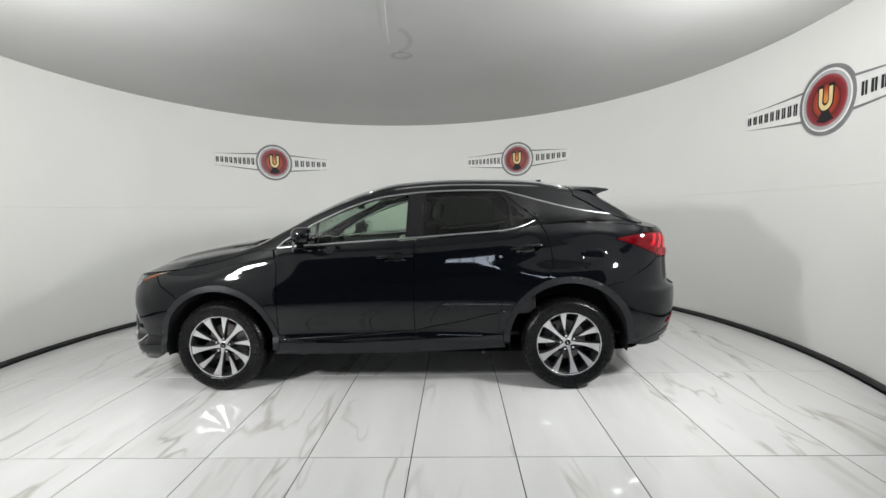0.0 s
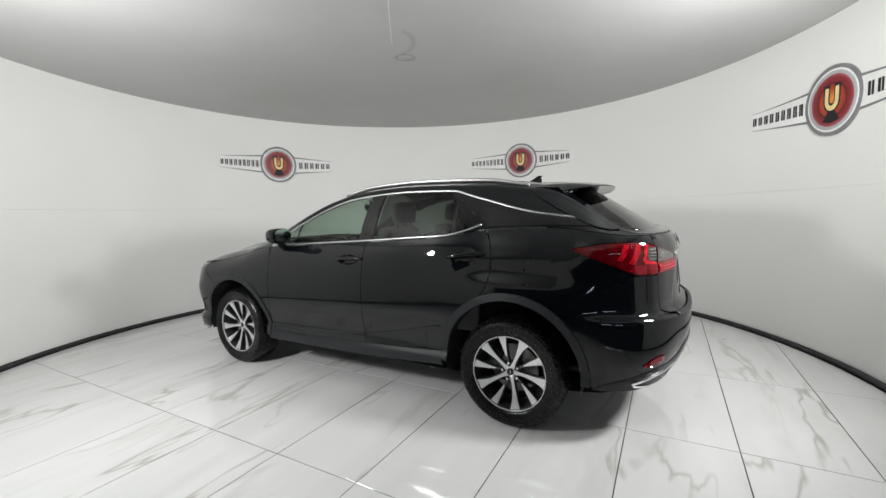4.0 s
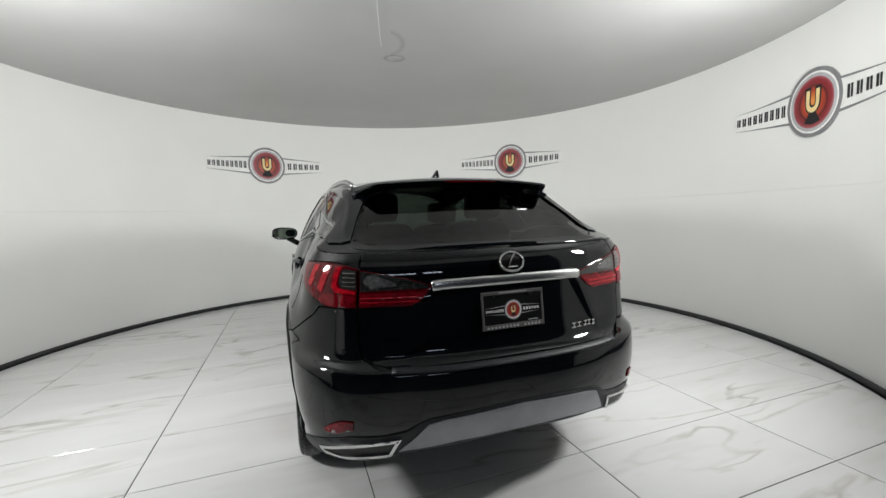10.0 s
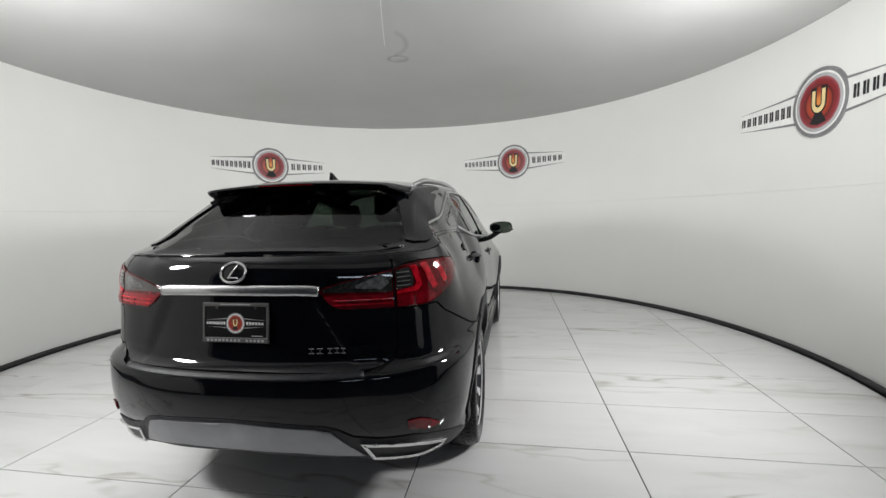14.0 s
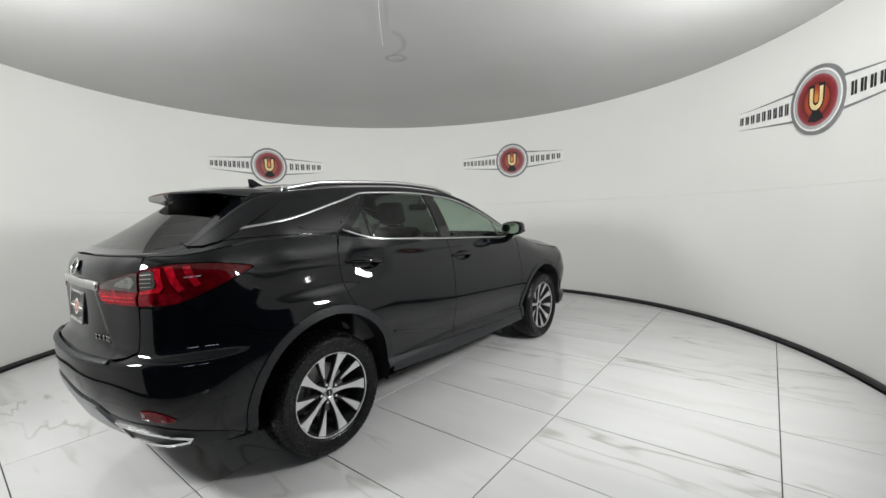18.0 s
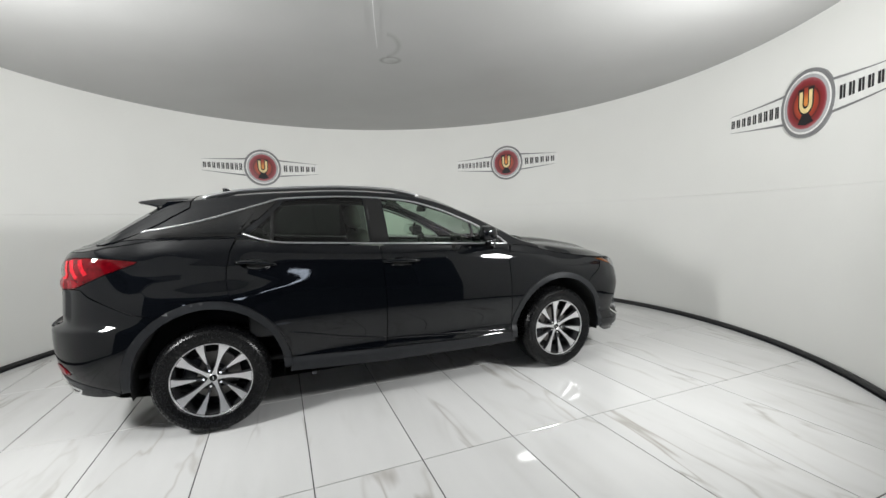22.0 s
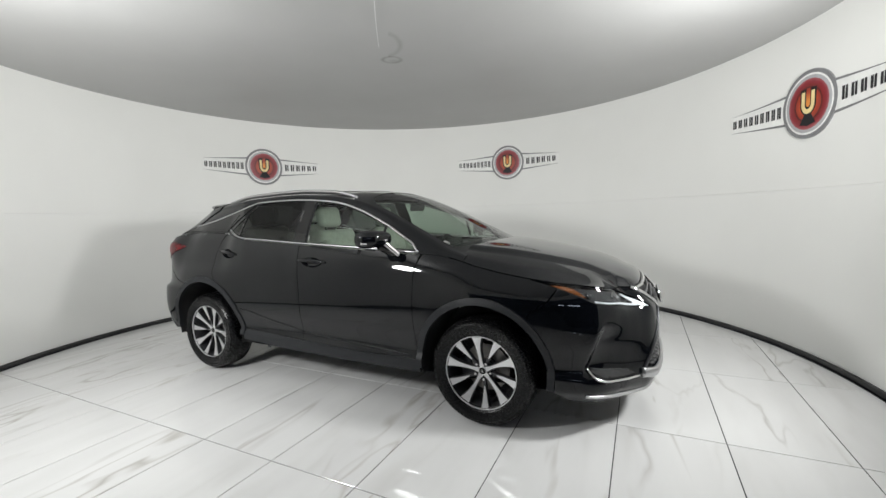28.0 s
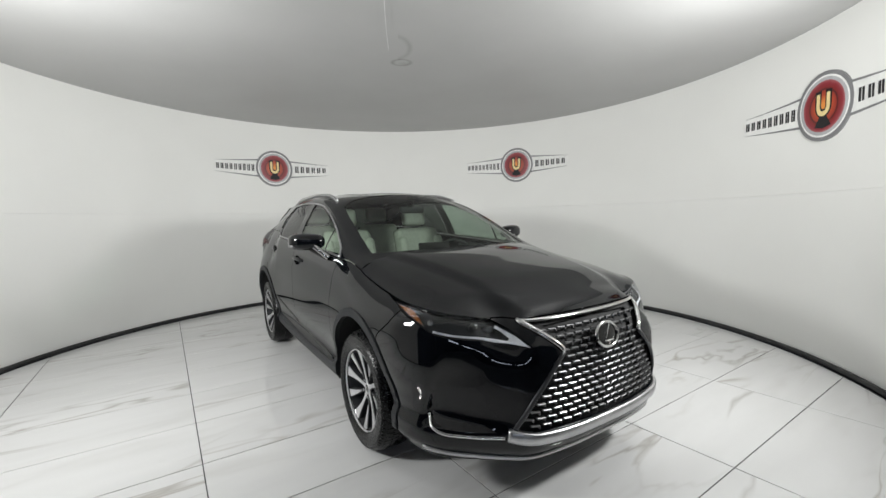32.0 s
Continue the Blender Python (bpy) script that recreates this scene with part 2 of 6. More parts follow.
hall_window = tagged(mesh_object("window_1", bm2, BLACK_METAL), "row of daylit panes in the hall door", "window", kind="structure")
for gx in (-0.9, 1.6):
    for i in range(4):
        bm2 = bmesh.new()
        bmesh.ops.create_cube(bm2, size=1.0)
        bmesh.ops.scale(bm2, verts=bm2.verts, vec=(0.40, 0.02, 0.34))
        bmesh.ops.translate(bm2, verts=bm2.verts, vec=(gx + (i - 1.5) * 0.44, -10.44, 2.6))
        mesh_object("pane", bm2, HALL_GLOW.mat, hall_window)
tagged(mesh_object("wall_hall", bm, HALL_PAINT), "plain dark walls of the hall outside the booth", "wall", kind="structure")

# ---- turning floor ----
TX, TY = 0.6045, 1.2035      # tile pitch


def clip_circle(x0, y0, x1, y1, r):
    """Corners of a rectangle clipped to a circle about the origin."""
    pts = []
    corners = [(x0, y0), (x1, y0), (x1, y1), (x0, y1)]
    for (ax, ay), (bx, by) in zip(corners, corners[1:] + corners[:1]):
        n = 24
        for i in range(n):
            k = i / n
            pts.append((ax + (bx - ax) * k, ay + (by - ay) * k))
    out = []
    cx, cy = (x0 + x1) / 2, (y0 + y1) / 2
    if all(math.hypot(*c) <= r for c in corners):
        return corners
    inside = [p for p in pts if math.hypot(*p) <= r]
    if len(inside) < 3:
        return None
    for (ax, ay), (bx, by) in zip(pts, pts[1:] + pts[:1]):
        ain, bin_ = math.hypot(ax, ay) <= r, math.hypot(bx, by) <= r
        if ain:
            out.append((ax, ay))
        if ain != bin_:
            lo, hi = (0.0, 1.0)
            for _ in range(24):
                m = (lo + hi) / 2
                if (math.hypot(ax + (bx - ax) * m, ay + (by - ay) * m) <= r) == ain:
                    lo = m
                else:
                    hi = m
            out.append((ax + (bx - ax) * lo, ay + (by - ay) * lo))
    # fill the arc between the two crossing points
    res = []
    for p, q in zip(out, out[1:] + out[:1]):
        res.append(p)
        if math.hypot(*p) > r - 1e-4 and math.hypot(*q) > r - 1e-4:
            a, b = math.atan2(p[1], p[0]), math.atan2(q[1], q[0])
            d = (b - a + math.pi) % (2 * math.pi) - math.pi
            for i in range(1, 8):
                res.append((r * math.cos(a + d * i / 8), r * math.sin(a + d * i / 8)))
    return res


def turning_floor():
    bm = bmesh.new()
    bmesh.ops.create_circle(bm, cap_ends=True, segments=160, radius=TABLE_R)
    bmesh.ops.translate(bm, verts=bm.verts, vec=(0, 0, -0.0035))
    bot = bmesh.ops.extrude_face_region(bm, geom=bm.faces[:])
    bmesh.ops.translate(bm, verts=[v for v in bot["geom"] if isinstance(v, bmesh.types.BMVert)], vec=(0, 0, -0.05))
    bmesh.ops.recalc_face_normals(bm, faces=bm.faces)
    floor = tagged(mesh_object("floor", bm, GROUT), "round turning floor of polished white marble-look tiles", "floor", kind="structure")
    gap = 0.0028
    for i in range(-8, 8):
        for j in range(-4, 5):
            cx, cy = 0.306 + TX * (i + 0.5), 0.002 + TY * j
            x0, x1, y0, y1 = cx - TX / 2 + gap, cx + TX / 2 - gap, cy - TY / 2 + gap, cy + TY / 2 - gap
            poly = clip_circle(x0, y0, x1, y1, TABLE_R - 0.012)
            if not poly:
                continue
            bm = bmesh.new()
            e = 0.0012
            low = [bm.verts.new((x - cx, y - cy, -0.0034)) for x, y in poly]
            mid = [bm.verts.new((x - cx, y - cy, -e)) for x, y in poly]
            sx, sy = 1 - 2 * e / TX, 1 - 2 * e / TY
            hi = [bm.verts.new(((x - cx) * sx, (y - cy) * sy, 0)) for x, y in poly]
            n = len(poly)
            for a, b in ((low, mid), (mid, hi)):
                for k in range(n):
                    bm.faces.new((a[k], a[(k + 1) % n], b[(k + 1) % n], b[k]))
            bm.faces.new(hi)
            ob = mesh_object("tile", bm, MARBLE, floor)
            ob.location = (cx, cy, 0)
    return floor


floor = turning_floor()
bm = bmesh.new()
bmesh.ops.create_circle(bm, cap_ends=True, segments=64, radius=R + 0.1)
bmesh.ops.translate(bm, verts=bm.verts, vec=(0, 0, -0.056))
tagged(mesh_object("subfloor", bm, DARK_HALL), "dark concrete below the turning floor", "floor", kind="structure")

# ---- wall signs ----
SIGN_GREY = surface("sign_grey", (0.20, 0.20, 0.205), 0.4)
SIGN_WHITE = surface("sign_white", (0.82, 0.82, 0.80), 0.4)
SIGN_SILVER = surface("sign_silver", (0.42, 0.42, 0.43), 0.35)
SIGN_BLACK = surface("sign_black", (0.018, 0.018, 0.02), 0.5, Specular_IOR_Level=0.25)
SIGN_CREAM = surface("sign_cream", (0.78, 0.62, 0.30), 0.4)
SIGN_PLATE_RED = surface("sign_plate_red", (0.30, 0.030, 0.014), 0.35)
SIGN_DARK_RED = surface("sign_dark_red", (0.10, 0.008, 0.008), 0.35)


def make_sign_red():
    """Printed disc: orange in the middle, deep red at the rim."""
    n = Nodes("sign_red")
    v = n.coord("Object")
    ln = n.add("ShaderNodeVectorMath")
    ln.operation = "LENGTH"
    n.link(v, ln.inputs[0])
    f = n.math("ADD", n.math("DIVIDE", ln.outputs["Value"], 0.235), n.math("MULTIPLY", n.noise(v, 14, 3), 0.12))
    n.set(n.ramp(f, [(0.22, (0.72, 0.26, 0.05)), (0.5, (0.42, 0.055, 0.018)), (0.75, (0.20, 0.012, 0.012)), (0.9, (0.24, 0.020, 0.030)), (1.02, (0.34, 0.10, 0.11))]), 0.35)
    return n.mat


SIGN_RED = make_sign_red()


def flat_piece(pts, z0, z1, bend=None):
    """A flat piece cut to an outline, from depth z0 to z1; bend maps (x, y, z) into the sign's space."""
    bm = bmesh.new()
    bend = bend or (lambda x, y, z: (x, y, z))
    lo = [bm.verts.new(bend(x, y, z0)) for x, y in pts]
    hi = [bm.verts.new(bend(x, y, z1)) for x, y in pts]
    n = len(pts)
    for k in range(n):
        bm.faces.new((lo[k], lo[(k + 1) % n], hi[(k + 1) % n], hi[k]))
    bm.faces.new(hi)
    bm.faces.new(lo[::-1])
    bmesh.ops.triangulate(bm, faces=[f for f in bm.faces if len(f.verts) > 4])
    bmesh.ops.recalc_face_normals(bm, faces=bm.faces)
    return bm


def disc(r, n=48, cx=0.0, cy=0.0, a0=0.0, a1=360.0):
    return [(cx + r * math.cos(radians(a0 + (a1 - a0) * i / n)), cy + r * math.sin(radians(a0 + (a1 - a0) * i / n))) for i in range(n)]


def annulus(r0, r1, z0, z1, bend, n=48):
    bm = bmesh.new()
    rows = []
    for i in range(n):
        c, s = math.cos(2 * math.pi * i / n), math.sin(2 * math.pi * i / n)
        rows.append([bm.verts.new(bend(r * c, r * s, z)) for r, z in ((r0, z0), (r1, z0), (r1, z1), (r0, z1))])
    for i in range(n):
        a, b = rows[i], rows[(i + 1) % n]
        for j in range(4):
            k = (j + 1) % 4
            bm.faces.new((a[j], a[k], b[k], b[j]))
    bmesh.ops.recalc_face_normals(bm, faces=bm.faces)
    return bm


def steps(a, b, n):
    return [a + (b - a) * i / n for i in range(n + 1)]


def u_piece(s, thick, z0, z1, bend, grow, lift):
    """The emblem's horseshoe mark as a ribbon bent round, with an open slot."""
    bm = bmesh.new()
    arc = range(180, 361, 15)

    def side(k):
        pts = [(-k, 0.75)] + [(k * math.cos(radians(a)), k * math.sin(radians(a)) - 0.05) for a in arc] + [(k, 0.75)]
        return [(x * s * grow[0], y * s * grow[1] + lift) for x, y in pts]

    rows = []
    for o, i in zip(side(0.62), side(0.62 - thick)):
        rows.append([bm.verts.new(bend(x, y, z)) for (x, y), z in ((o, z0), (o, z1), (i, z1), (i, z0))])
    for a, b in zip(rows, rows[1:]):
        for j in range(4):
            bm.faces.new((a[j], a[(j + 1) % 4], b[(j + 1) % 4], b[j]))
    bm.faces.new(rows[0])
    bm.faces.new(rows[-1])
    bmesh.ops.recalc_face_normals(bm, faces=bm.faces)
    return bm


def sign(root, bend, d, scale=1.0, proud=0.0, printed=False):
    """The emblem with its two tapered wings; bend places (x, y, depth) on its support."""
    k = scale
    edge, field, ink = (SIGN_SILVER, PLATE_BLACK, SIGN_WHITE) if printed else (SIGN_GREY, SIGN_WHITE, SIGN_BLACK)
    flat = bend if not proud else (lambda x, y, z: (x, y, z + proud))
    b0 = -proud

    def wing_y(x, grow=0.0):
        t = (abs(x) - 0.27) / 0.66
        return (0.122 - 0.036 * t) * k + grow

    def wing(sign_, grow, x_in, x_out):
        xs = [sign_ * x * k for x in steps(x_in, x_out, 8)]
        taper = [grow * (2.6 - 2.3 * i / 8) for i in range(9)]
        up = [(x, wing_y(x / k, g)) for x, g in zip(xs, taper)]
        return up + [(x, -wing_y(x / k, g)) for x, g in zip(reversed(xs), reversed(taper))]

    for s in (-1, 1):
        part("wing_border", flat_piece(wing(s, (0.008 if printed else 0.009) * k, 0.24, 0.93), 0, d * 0.35, bend), edge, root)
        part("wing", flat_piece(wing(s, 0.0, 0.24, 0.94), d * 0.36, d * 0.5, bend), field, root)
        count = 9 if s < 0 else 6
        lo, hi = (0.315, 0.93) if s < 0 else (0.33, 0.90)
        pitch = (hi - lo) / count
        for i in range(count):
            a, b = lo + pitch * (i + 0.20), lo + pitch * (i + 0.72)
            h = (0.056 - 0.016 * (a - 0.3) / 0.6) * k * (0.8 if printed else 1.0)
            for lo_, hi_ in ((a, a + 0.25 * pitch), (b - 0.14 * pitch, b + 0.06 * pitch)):
                x0, x1 = s * lo_ * k, s * hi_ * k
                part("lettering_bar", flat_piece([(x0, -h), (x1, -h), (x1, h), (x0, h)], d * 0.51, d * 0.8, bend), ink, root)
    part("emblem_border", annulus(0.268 * k, 0.300 * k, b0, d * 0.7, flat), SIGN_GREY, root)
    part("emblem_band", annulus(0.2505 * k, 0.2675 * k, b0, d * 0.62, flat), SIGN_WHITE, root)
    part("emblem_bezel", annulus(0.2225 * k, 0.250 * k, b0, d * 0.78, flat), SIGN_SILVER, root)
    disc_ob = part("emblem_disc", flat_piece(disc(0.222 * k), b0, d * 0.7, flat), SIGN_PLATE_RED if printed else SIGN_RED, root)
    part("emblem_ring", annulus(0.140 * k, 0.156 * k, d * 0.7, d * 0.76, flat), SIGN_DARK_RED, root)
    part("emblem_base", flat_piece([(-0.088 * k, -0.172 * k), (0.0, -0.192 * k), (0.088 * k, -0.172 * k), (0.030 * k, -0.075 * k), (-0.030 * k, -0.075 * k)], d * 0.7, d * 0.85, flat), SIGN_BLACK, root)
    part("emblem_mark_border", u_piece(0.150 * k, 0.46, d * 0.71, d * 0.8, flat, (0.95, 1.12), 0.012 * k), SIGN_BLACK, root)
    part("emblem_mark", u_piece(0.124 * k, 0.30, d * 0.81, d * 1.0, flat, (0.92, 1.12), 0.008 * k), SIGN_CREAM, root)
    return disc_ob


def wall_sign(angle, z):
    root = new("wall_sign")
    root.matrix_world = Matrix.Translation(polar(angle, R, z)) @ pose(0, 0, 0, 0, 0, angle - 90) @ pose(0, 0, 0, 90, 0, 0)

    def bend(x, y, dep):
        q = x / R
        r = R - 0.002 - dep
        return (r * math.sin(q), y, R - r * math.cos(q))

    sign(root, bend, 0.012, 1.0, 0.014)
    tagged(root, "round red emblem sign with tapered grey-edged wings on the white wall", "wall sign", "signs on the wall")


for ang, height in ((121.8, 2.308), (55.75, 2.318), (-11.6, 2.307)):
    wall_sign(ang, height)

# ---- the car's skin: x forward from the middle of the wheelbase, y to its left, z up ----


def spline(*pairs):
    """A smooth curve through (x, y) pairs that does not overshoot."""
    pairs = sorted(pairs)
    xs, ys = [p[0] for p in pairs], [p[1] for p in pairs]
    n = len(xs)
    h = [xs[i + 1] - xs[i] for i in range(n - 1)]
    d = [(ys[i + 1] - ys[i]) / h[i] for i in range(n - 1)]
    m = [d[0]] + [0.0] * (n - 2) + [d[-1]]
    for i in range(1, n - 1):
        if d[i - 1] * d[i] > 0:
            w1, w2 = 2 * h[i] + h[i - 1], h[i] + 2 * h[i - 1]
            m[i] = (w1 + w2) / (w1 / d[i - 1] + w2 / d[i])

    def at(x):
        if x <= xs[0]:
            return ys[0] + m[0] * (x - xs[0]) * 0.0
        if x >= xs[-1]:
            return ys[-1]
        lo, hi = 0, n - 1
        while hi - lo > 1:
            mid = (lo + hi) // 2
            if xs[mid] <= x:
                lo = mid
            else:
                hi = mid
        t = (x - xs[lo]) / h[lo]
        return ((1 + 2 * t) * ys[lo] + t * h[lo] * m[lo]) * (1 - t) ** 2 + ((3 - 2 * t) * ys[hi] + (t - 1) * h[lo] * m[hi]) * t * t
    return at


def ease(a, b, x):
    t = min(1.0, max(0.0, (x - a) / (b - a)))
    return t * t * (3 - 2 * t)


WB, WZ = 1.3846, 0.372     # half wheelbase, design height of the hubs
HALF = 0.945                         # half width

# plan outline of the left half, from the middle of the nose round to the middle of the tail
PLAN = []
for i in range(121):
    q = math.pi / 2 * i / 120
    PLAN.append((1.75 + 0.70 * max(0.0, math.cos(q)) ** (2 / 2.8), HALF * math.sin(q) ** (2 / 2.8)))
PLAN += [(1.75 - 3.35 * i / 120, HALF) for i in range(1, 120)]
for i in range(121):
    q = math.pi / 2 * (1 - i / 120)
    PLAN.append((-1.60 - 0.815 * max(0.0, math.cos(q)) ** (2 / 2.8), HALF * max(0.0, math.sin(q)) ** (2 / 2.8)))
PX, PY = np.array([p[0] for p in PLAN]), np.array([p[1] for p in PLAN])
PS = np.concatenate([[0], np.cumsum(np.hypot(np.diff(PX), np.diff(PY)))])
SEND = float(PS[-1])
grid = np.linspace(0, SEND, 1200)
PX, PY, PS = np.interp(grid, PS, PX), np.interp(grid, PS, PY), grid
TXN, TYN = np.gradient(PX, PS), np.gradient(PY, PS)
for _ in range(12):
    TXN[1:-1] = (TXN[:-2] + 2 * TXN[1:-1] + TXN[2:]) / 4
    TYN[1:-1] = (TYN[:-2] + 2 * TYN[1:-1] + TYN[2:]) / 4
NXN, NYN = TYN / np.hypot(TXN, TYN), -TXN / np.hypot(TXN, TYN)
NYN[0] = NYN[-1] = 0.0
N_FRONT = int(np.argmax(PX < 1.76))
N_REAR = int(np.argmax(PX < -1.61))


def s_side(x):
    return float(np.interp(-x, -PX, PS))


def s_front(y):
    return float(np.interp(y, PY[:N_FRONT], PS[:N_FRONT]))


def s_rear(y):
    return float(np.interp(-y, -PY[N_REAR:], PS[N_REAR:]))


side_profile = spline((0.18, -0.085), (0.27, -0.050), (0.33, -0.014), (0.39, -0.012), (0.455, -0.042), (0.52, -0.034), (0.62, -0.012), (0.72, -0.004),
                      (0.81, -0.004), (0.89, -0.009), (0.96, -0.018), (1.02, -0.028), (1.08, -0.040), (1.15, -0.056), (1.22, -0.075), (1.34, -0.115))
front_profile = spline((0.18, -0.13), (0.24, -0.06), (0.31, -0.012), (0.40, 0.0), (0.58, 0.0), (0.70, -0.006), (0.78, -0.022), (0.83, -0.055), (0.88, -0.094), (0.95, -0.155), (1.0, -0.20))
rear_profile = spline((0.22, -0.20), (0.32, -0.13), (0.40, -0.080), (0.48, -0.042), (0.54, -0.020), (0.62, -0.006), (0.70, 0.0), (0.755, 0.0), (0.772, -0.012), (0.795, -0.055), (0.825, -0.074), (0.90, -0.084),
                      (1.0, -0.090), (1.10, -0.092), (1.18, -0.095), (1.222, -0.103), (1.25, -0.122), (1.28, -0.18))
rear_corner = spline((0.22, -0.08), (0.34, -0.030), (0.40, -0.006), (0.46, 0.014), (0.54, 0.030), (0.62, 0.035), (0.72, 0.030), (0.765, 0.024), (0.785, 0.004), (0.81, -0.014), (0.85, -0.022), (0.92, -0.028),
                     (1.0, -0.033), (1.14, -0.033), (1.22, -0.034), (1.28, -0.045))
haunch = spline((-0.85, 0.0), (-1.0, 0.025), (-1.2, 0.080), (-1.5, 0.084), (-1.7, 0.104), (-1.8, 0.120), (-1.95, 0.105), (-2.1, 0.06))
haunch_rise = spline((0.84, 0.0), (0.95, 0.22), (1.10, 0.56), (1.17, 0.78), (1.31, 1.0))
nose_cut = spline((0.46, 0.0), (0.49, -0.012), (0.565, -0.075), (0.64, -0.086), (0.72, -0.080), (0.82, -0.064), (0.88, -0.046), (0.93, -0.020), (0.945, 0.0))
corner_cut = spline((0.46, 0.0), (0.52, -0.010), (0.60, -0.042), (0.69, -0.062), (0.75, -0.065), (0.81, -0.055), (0.86, -0.036), (0.90, -0.016), (0.93, -0.004), (0.945, 0.0))
shoulder_rise = spline((2.0, 0.0), (0.9, 0.0), (0.0, 0.05), (-1.0, 0.15), (-1.6, 0.21), (-2.3, 0.22))
top_height = spline((2.45, 0.908), (2.40, 0.9075), (2.34, 0.911), (2.27, 0.929), (2.16, 0.950), (2.05, 0.964), (1.85, 0.982), (1.63, 1.007), (1.37, 1.055), (1.15, 1.115), (1.0, 1.137), (0.9, 1.140), (0.57, 1.16), (0.21, 1.18),
                    (-0.19, 1.20), (-0.5, 1.22), (-0.93, 1.25), (-1.2, 1.295), (-1.6, 1.305), (-1.92, 1.277), (-2.15, 1.252), (-2.43, 1.252))
roll_depth = spline((2.45, 0.015), (2.2, 0.03), (1.9, 0.055), (1.5, 0.062), (1.1, 0.052), (0.8, 0.02), (0.0, 0.018), (-1.0, 0.018), (-1.5, 0.03), (-1.8, 0.042), (-2.1, 0.046), (-2.3, 0.03), (-2.43, 0.02))



def skin_depth(s, z):
    x = float(np.interp(s, PS, PX))
    y = float(np.interp(s, PS, PY))
    zs = z - shoulder_rise(x) * ease(0.72, 1.0, z)
    side = side_profile(zs)
    for xw, gain, zt in ((WB, 0.030, 1.0), (-WB, 0.034, 1.045)):
        side += gain * math.exp(-((x - xw) / 0.50) ** 2) * ease(0.36, 0.5, z) * (1 - ease(0.80 if xw > 0 else 0.915, zt, z))
    if x > 1.95:
        # hollow facet in the bumper's corner, with an upright crease on its outer side
        u = x - (2.035 + 0.38 * (z - 0.439))
        side -= 0.034 * ease(-0.012, 0.035, u) * (1 - ease(0.06, 0.30, u)) * ease(0.37, 0.49, z) * (1 - ease(0.62, 0.80, z))
    if x < -0.85:
        # the rear shoulder leans inwards
        side -= haunch(x) * haunch_rise(z)
    if x < -1.65:
        k = ease(-1.65, -2.08, x)
        side = side * (1 - k) + rear_corner(z) * k
    wf = (1 - ease(0.50, 0.93, y)) if x > 0 else 0.0
    wr = (1 - ease(0.50, 0.93, y)) if x < 0 else 0.0
    d = side * (1 - wf - wr) + front_profile(z) * wf + rear_profile(z) * wr
    if wr > 0.3:
        # slanted crease on each side of the plate's hollow
        d += 0.012 * ease(0.0, 0.035, y - 0.325 - 0.62 * (1.09 - z)) * ease(0.80, 0.86, z) * (1 - ease(1.06, 1.10, z))
    if x > 1.62:
        # the nose is swept back round the lamps
        d += (nose_cut(y) * ease(0.70, 0.86, z) + corner_cut(y) * (1 - ease(0.70, 0.86, z)) * (0.75 + 0.25 * ease(0.36, 0.46, z))) * ease(1.62, 1.95, x)
    k = max(0.0, 1 - (top_height(x) - z) / 0.13)
    return d - roll_depth(x) * k * k


def skin(s, z):
    """Point of the lower body (left half) at outline length s and height z."""
    d = skin_depth(s, z)
    return (float(np.interp(s, PS, PX) + d * np.interp(s, PS, NXN)), float(np.interp(s, PS, PY) + d * np.interp(s, PS, NYN)), z)


def top_z(s):
    return top_height(float(np.interp(s, PS, PX)))


EDGE = np.array([skin(s, top_z(s)) for s in np.linspace(0, SEND, 400)])
EDGE[:, 1] = np.maximum(EDGE[:, 1], 0)
EDGE[0, 1] = EDGE[-1, 1] = 0.0


def edge_y(x):
    return float(np.interp(-x, -EDGE[:, 0], EDGE[:, 1]))


def edge_z(x):
    return float(np.interp(-x, -EDGE[:, 0], EDGE[:, 2]))


rail_y = spline((1.25, 0.80), (1.1, 0.785), (0.9, 0.762), (0.6, 0.728), (0.3, 0.695), (0.0, 0.672), (-0.5, 0.660), (-1.0, 0.645), (-1.4, 0.628), (-1.6, 0.622), (-1.7, 0.628), (-1.85, 0.658), (-1.95, 0.682), (-2.02, 0.690), (-2.1, 0.675), (-2.2, 0.60))
rail_z = spline((1.25, 1.12), (1.1, 1.165), (0.9, 1.262), (0.6, 1.405), (0.3, 1.522), (0.0, 1.588), (-0.5, 1.618), (-1.0, 1.605), (-1.4, 1.570), (-1.6, 1.532), (-1.7, 1.480), (-1.85, 1.386), (-2.0, 1.290), (-2.1, 1.264), (-2.2, 1.256))
crown_z = spline((1.30, 1.150), (1.20, 1.195), (0.94, 1.335), (0.64, 1.490), (0.40, 1.590), (0.25, 1.632), (0.0, 1.658), (-0.5, 1.676), (-1.0, 1.666), (-1.4, 1.636), (-1.58, 1.618),
                 (-1.70, 1.585), (-1.80, 1.530), (-2.0, 1.402), (-2.20, 1.276), (-2.24, 1.262), (-2.30, 1.255))
hood_z = spline((2.345, 0.910), (2.315, 0.937), (2.27, 0.964), (2.22, 0.986), (2.10, 1.024), (1.95, 1.066), (1.70, 1.116), (1.42, 1.164), (1.20, 1.187))


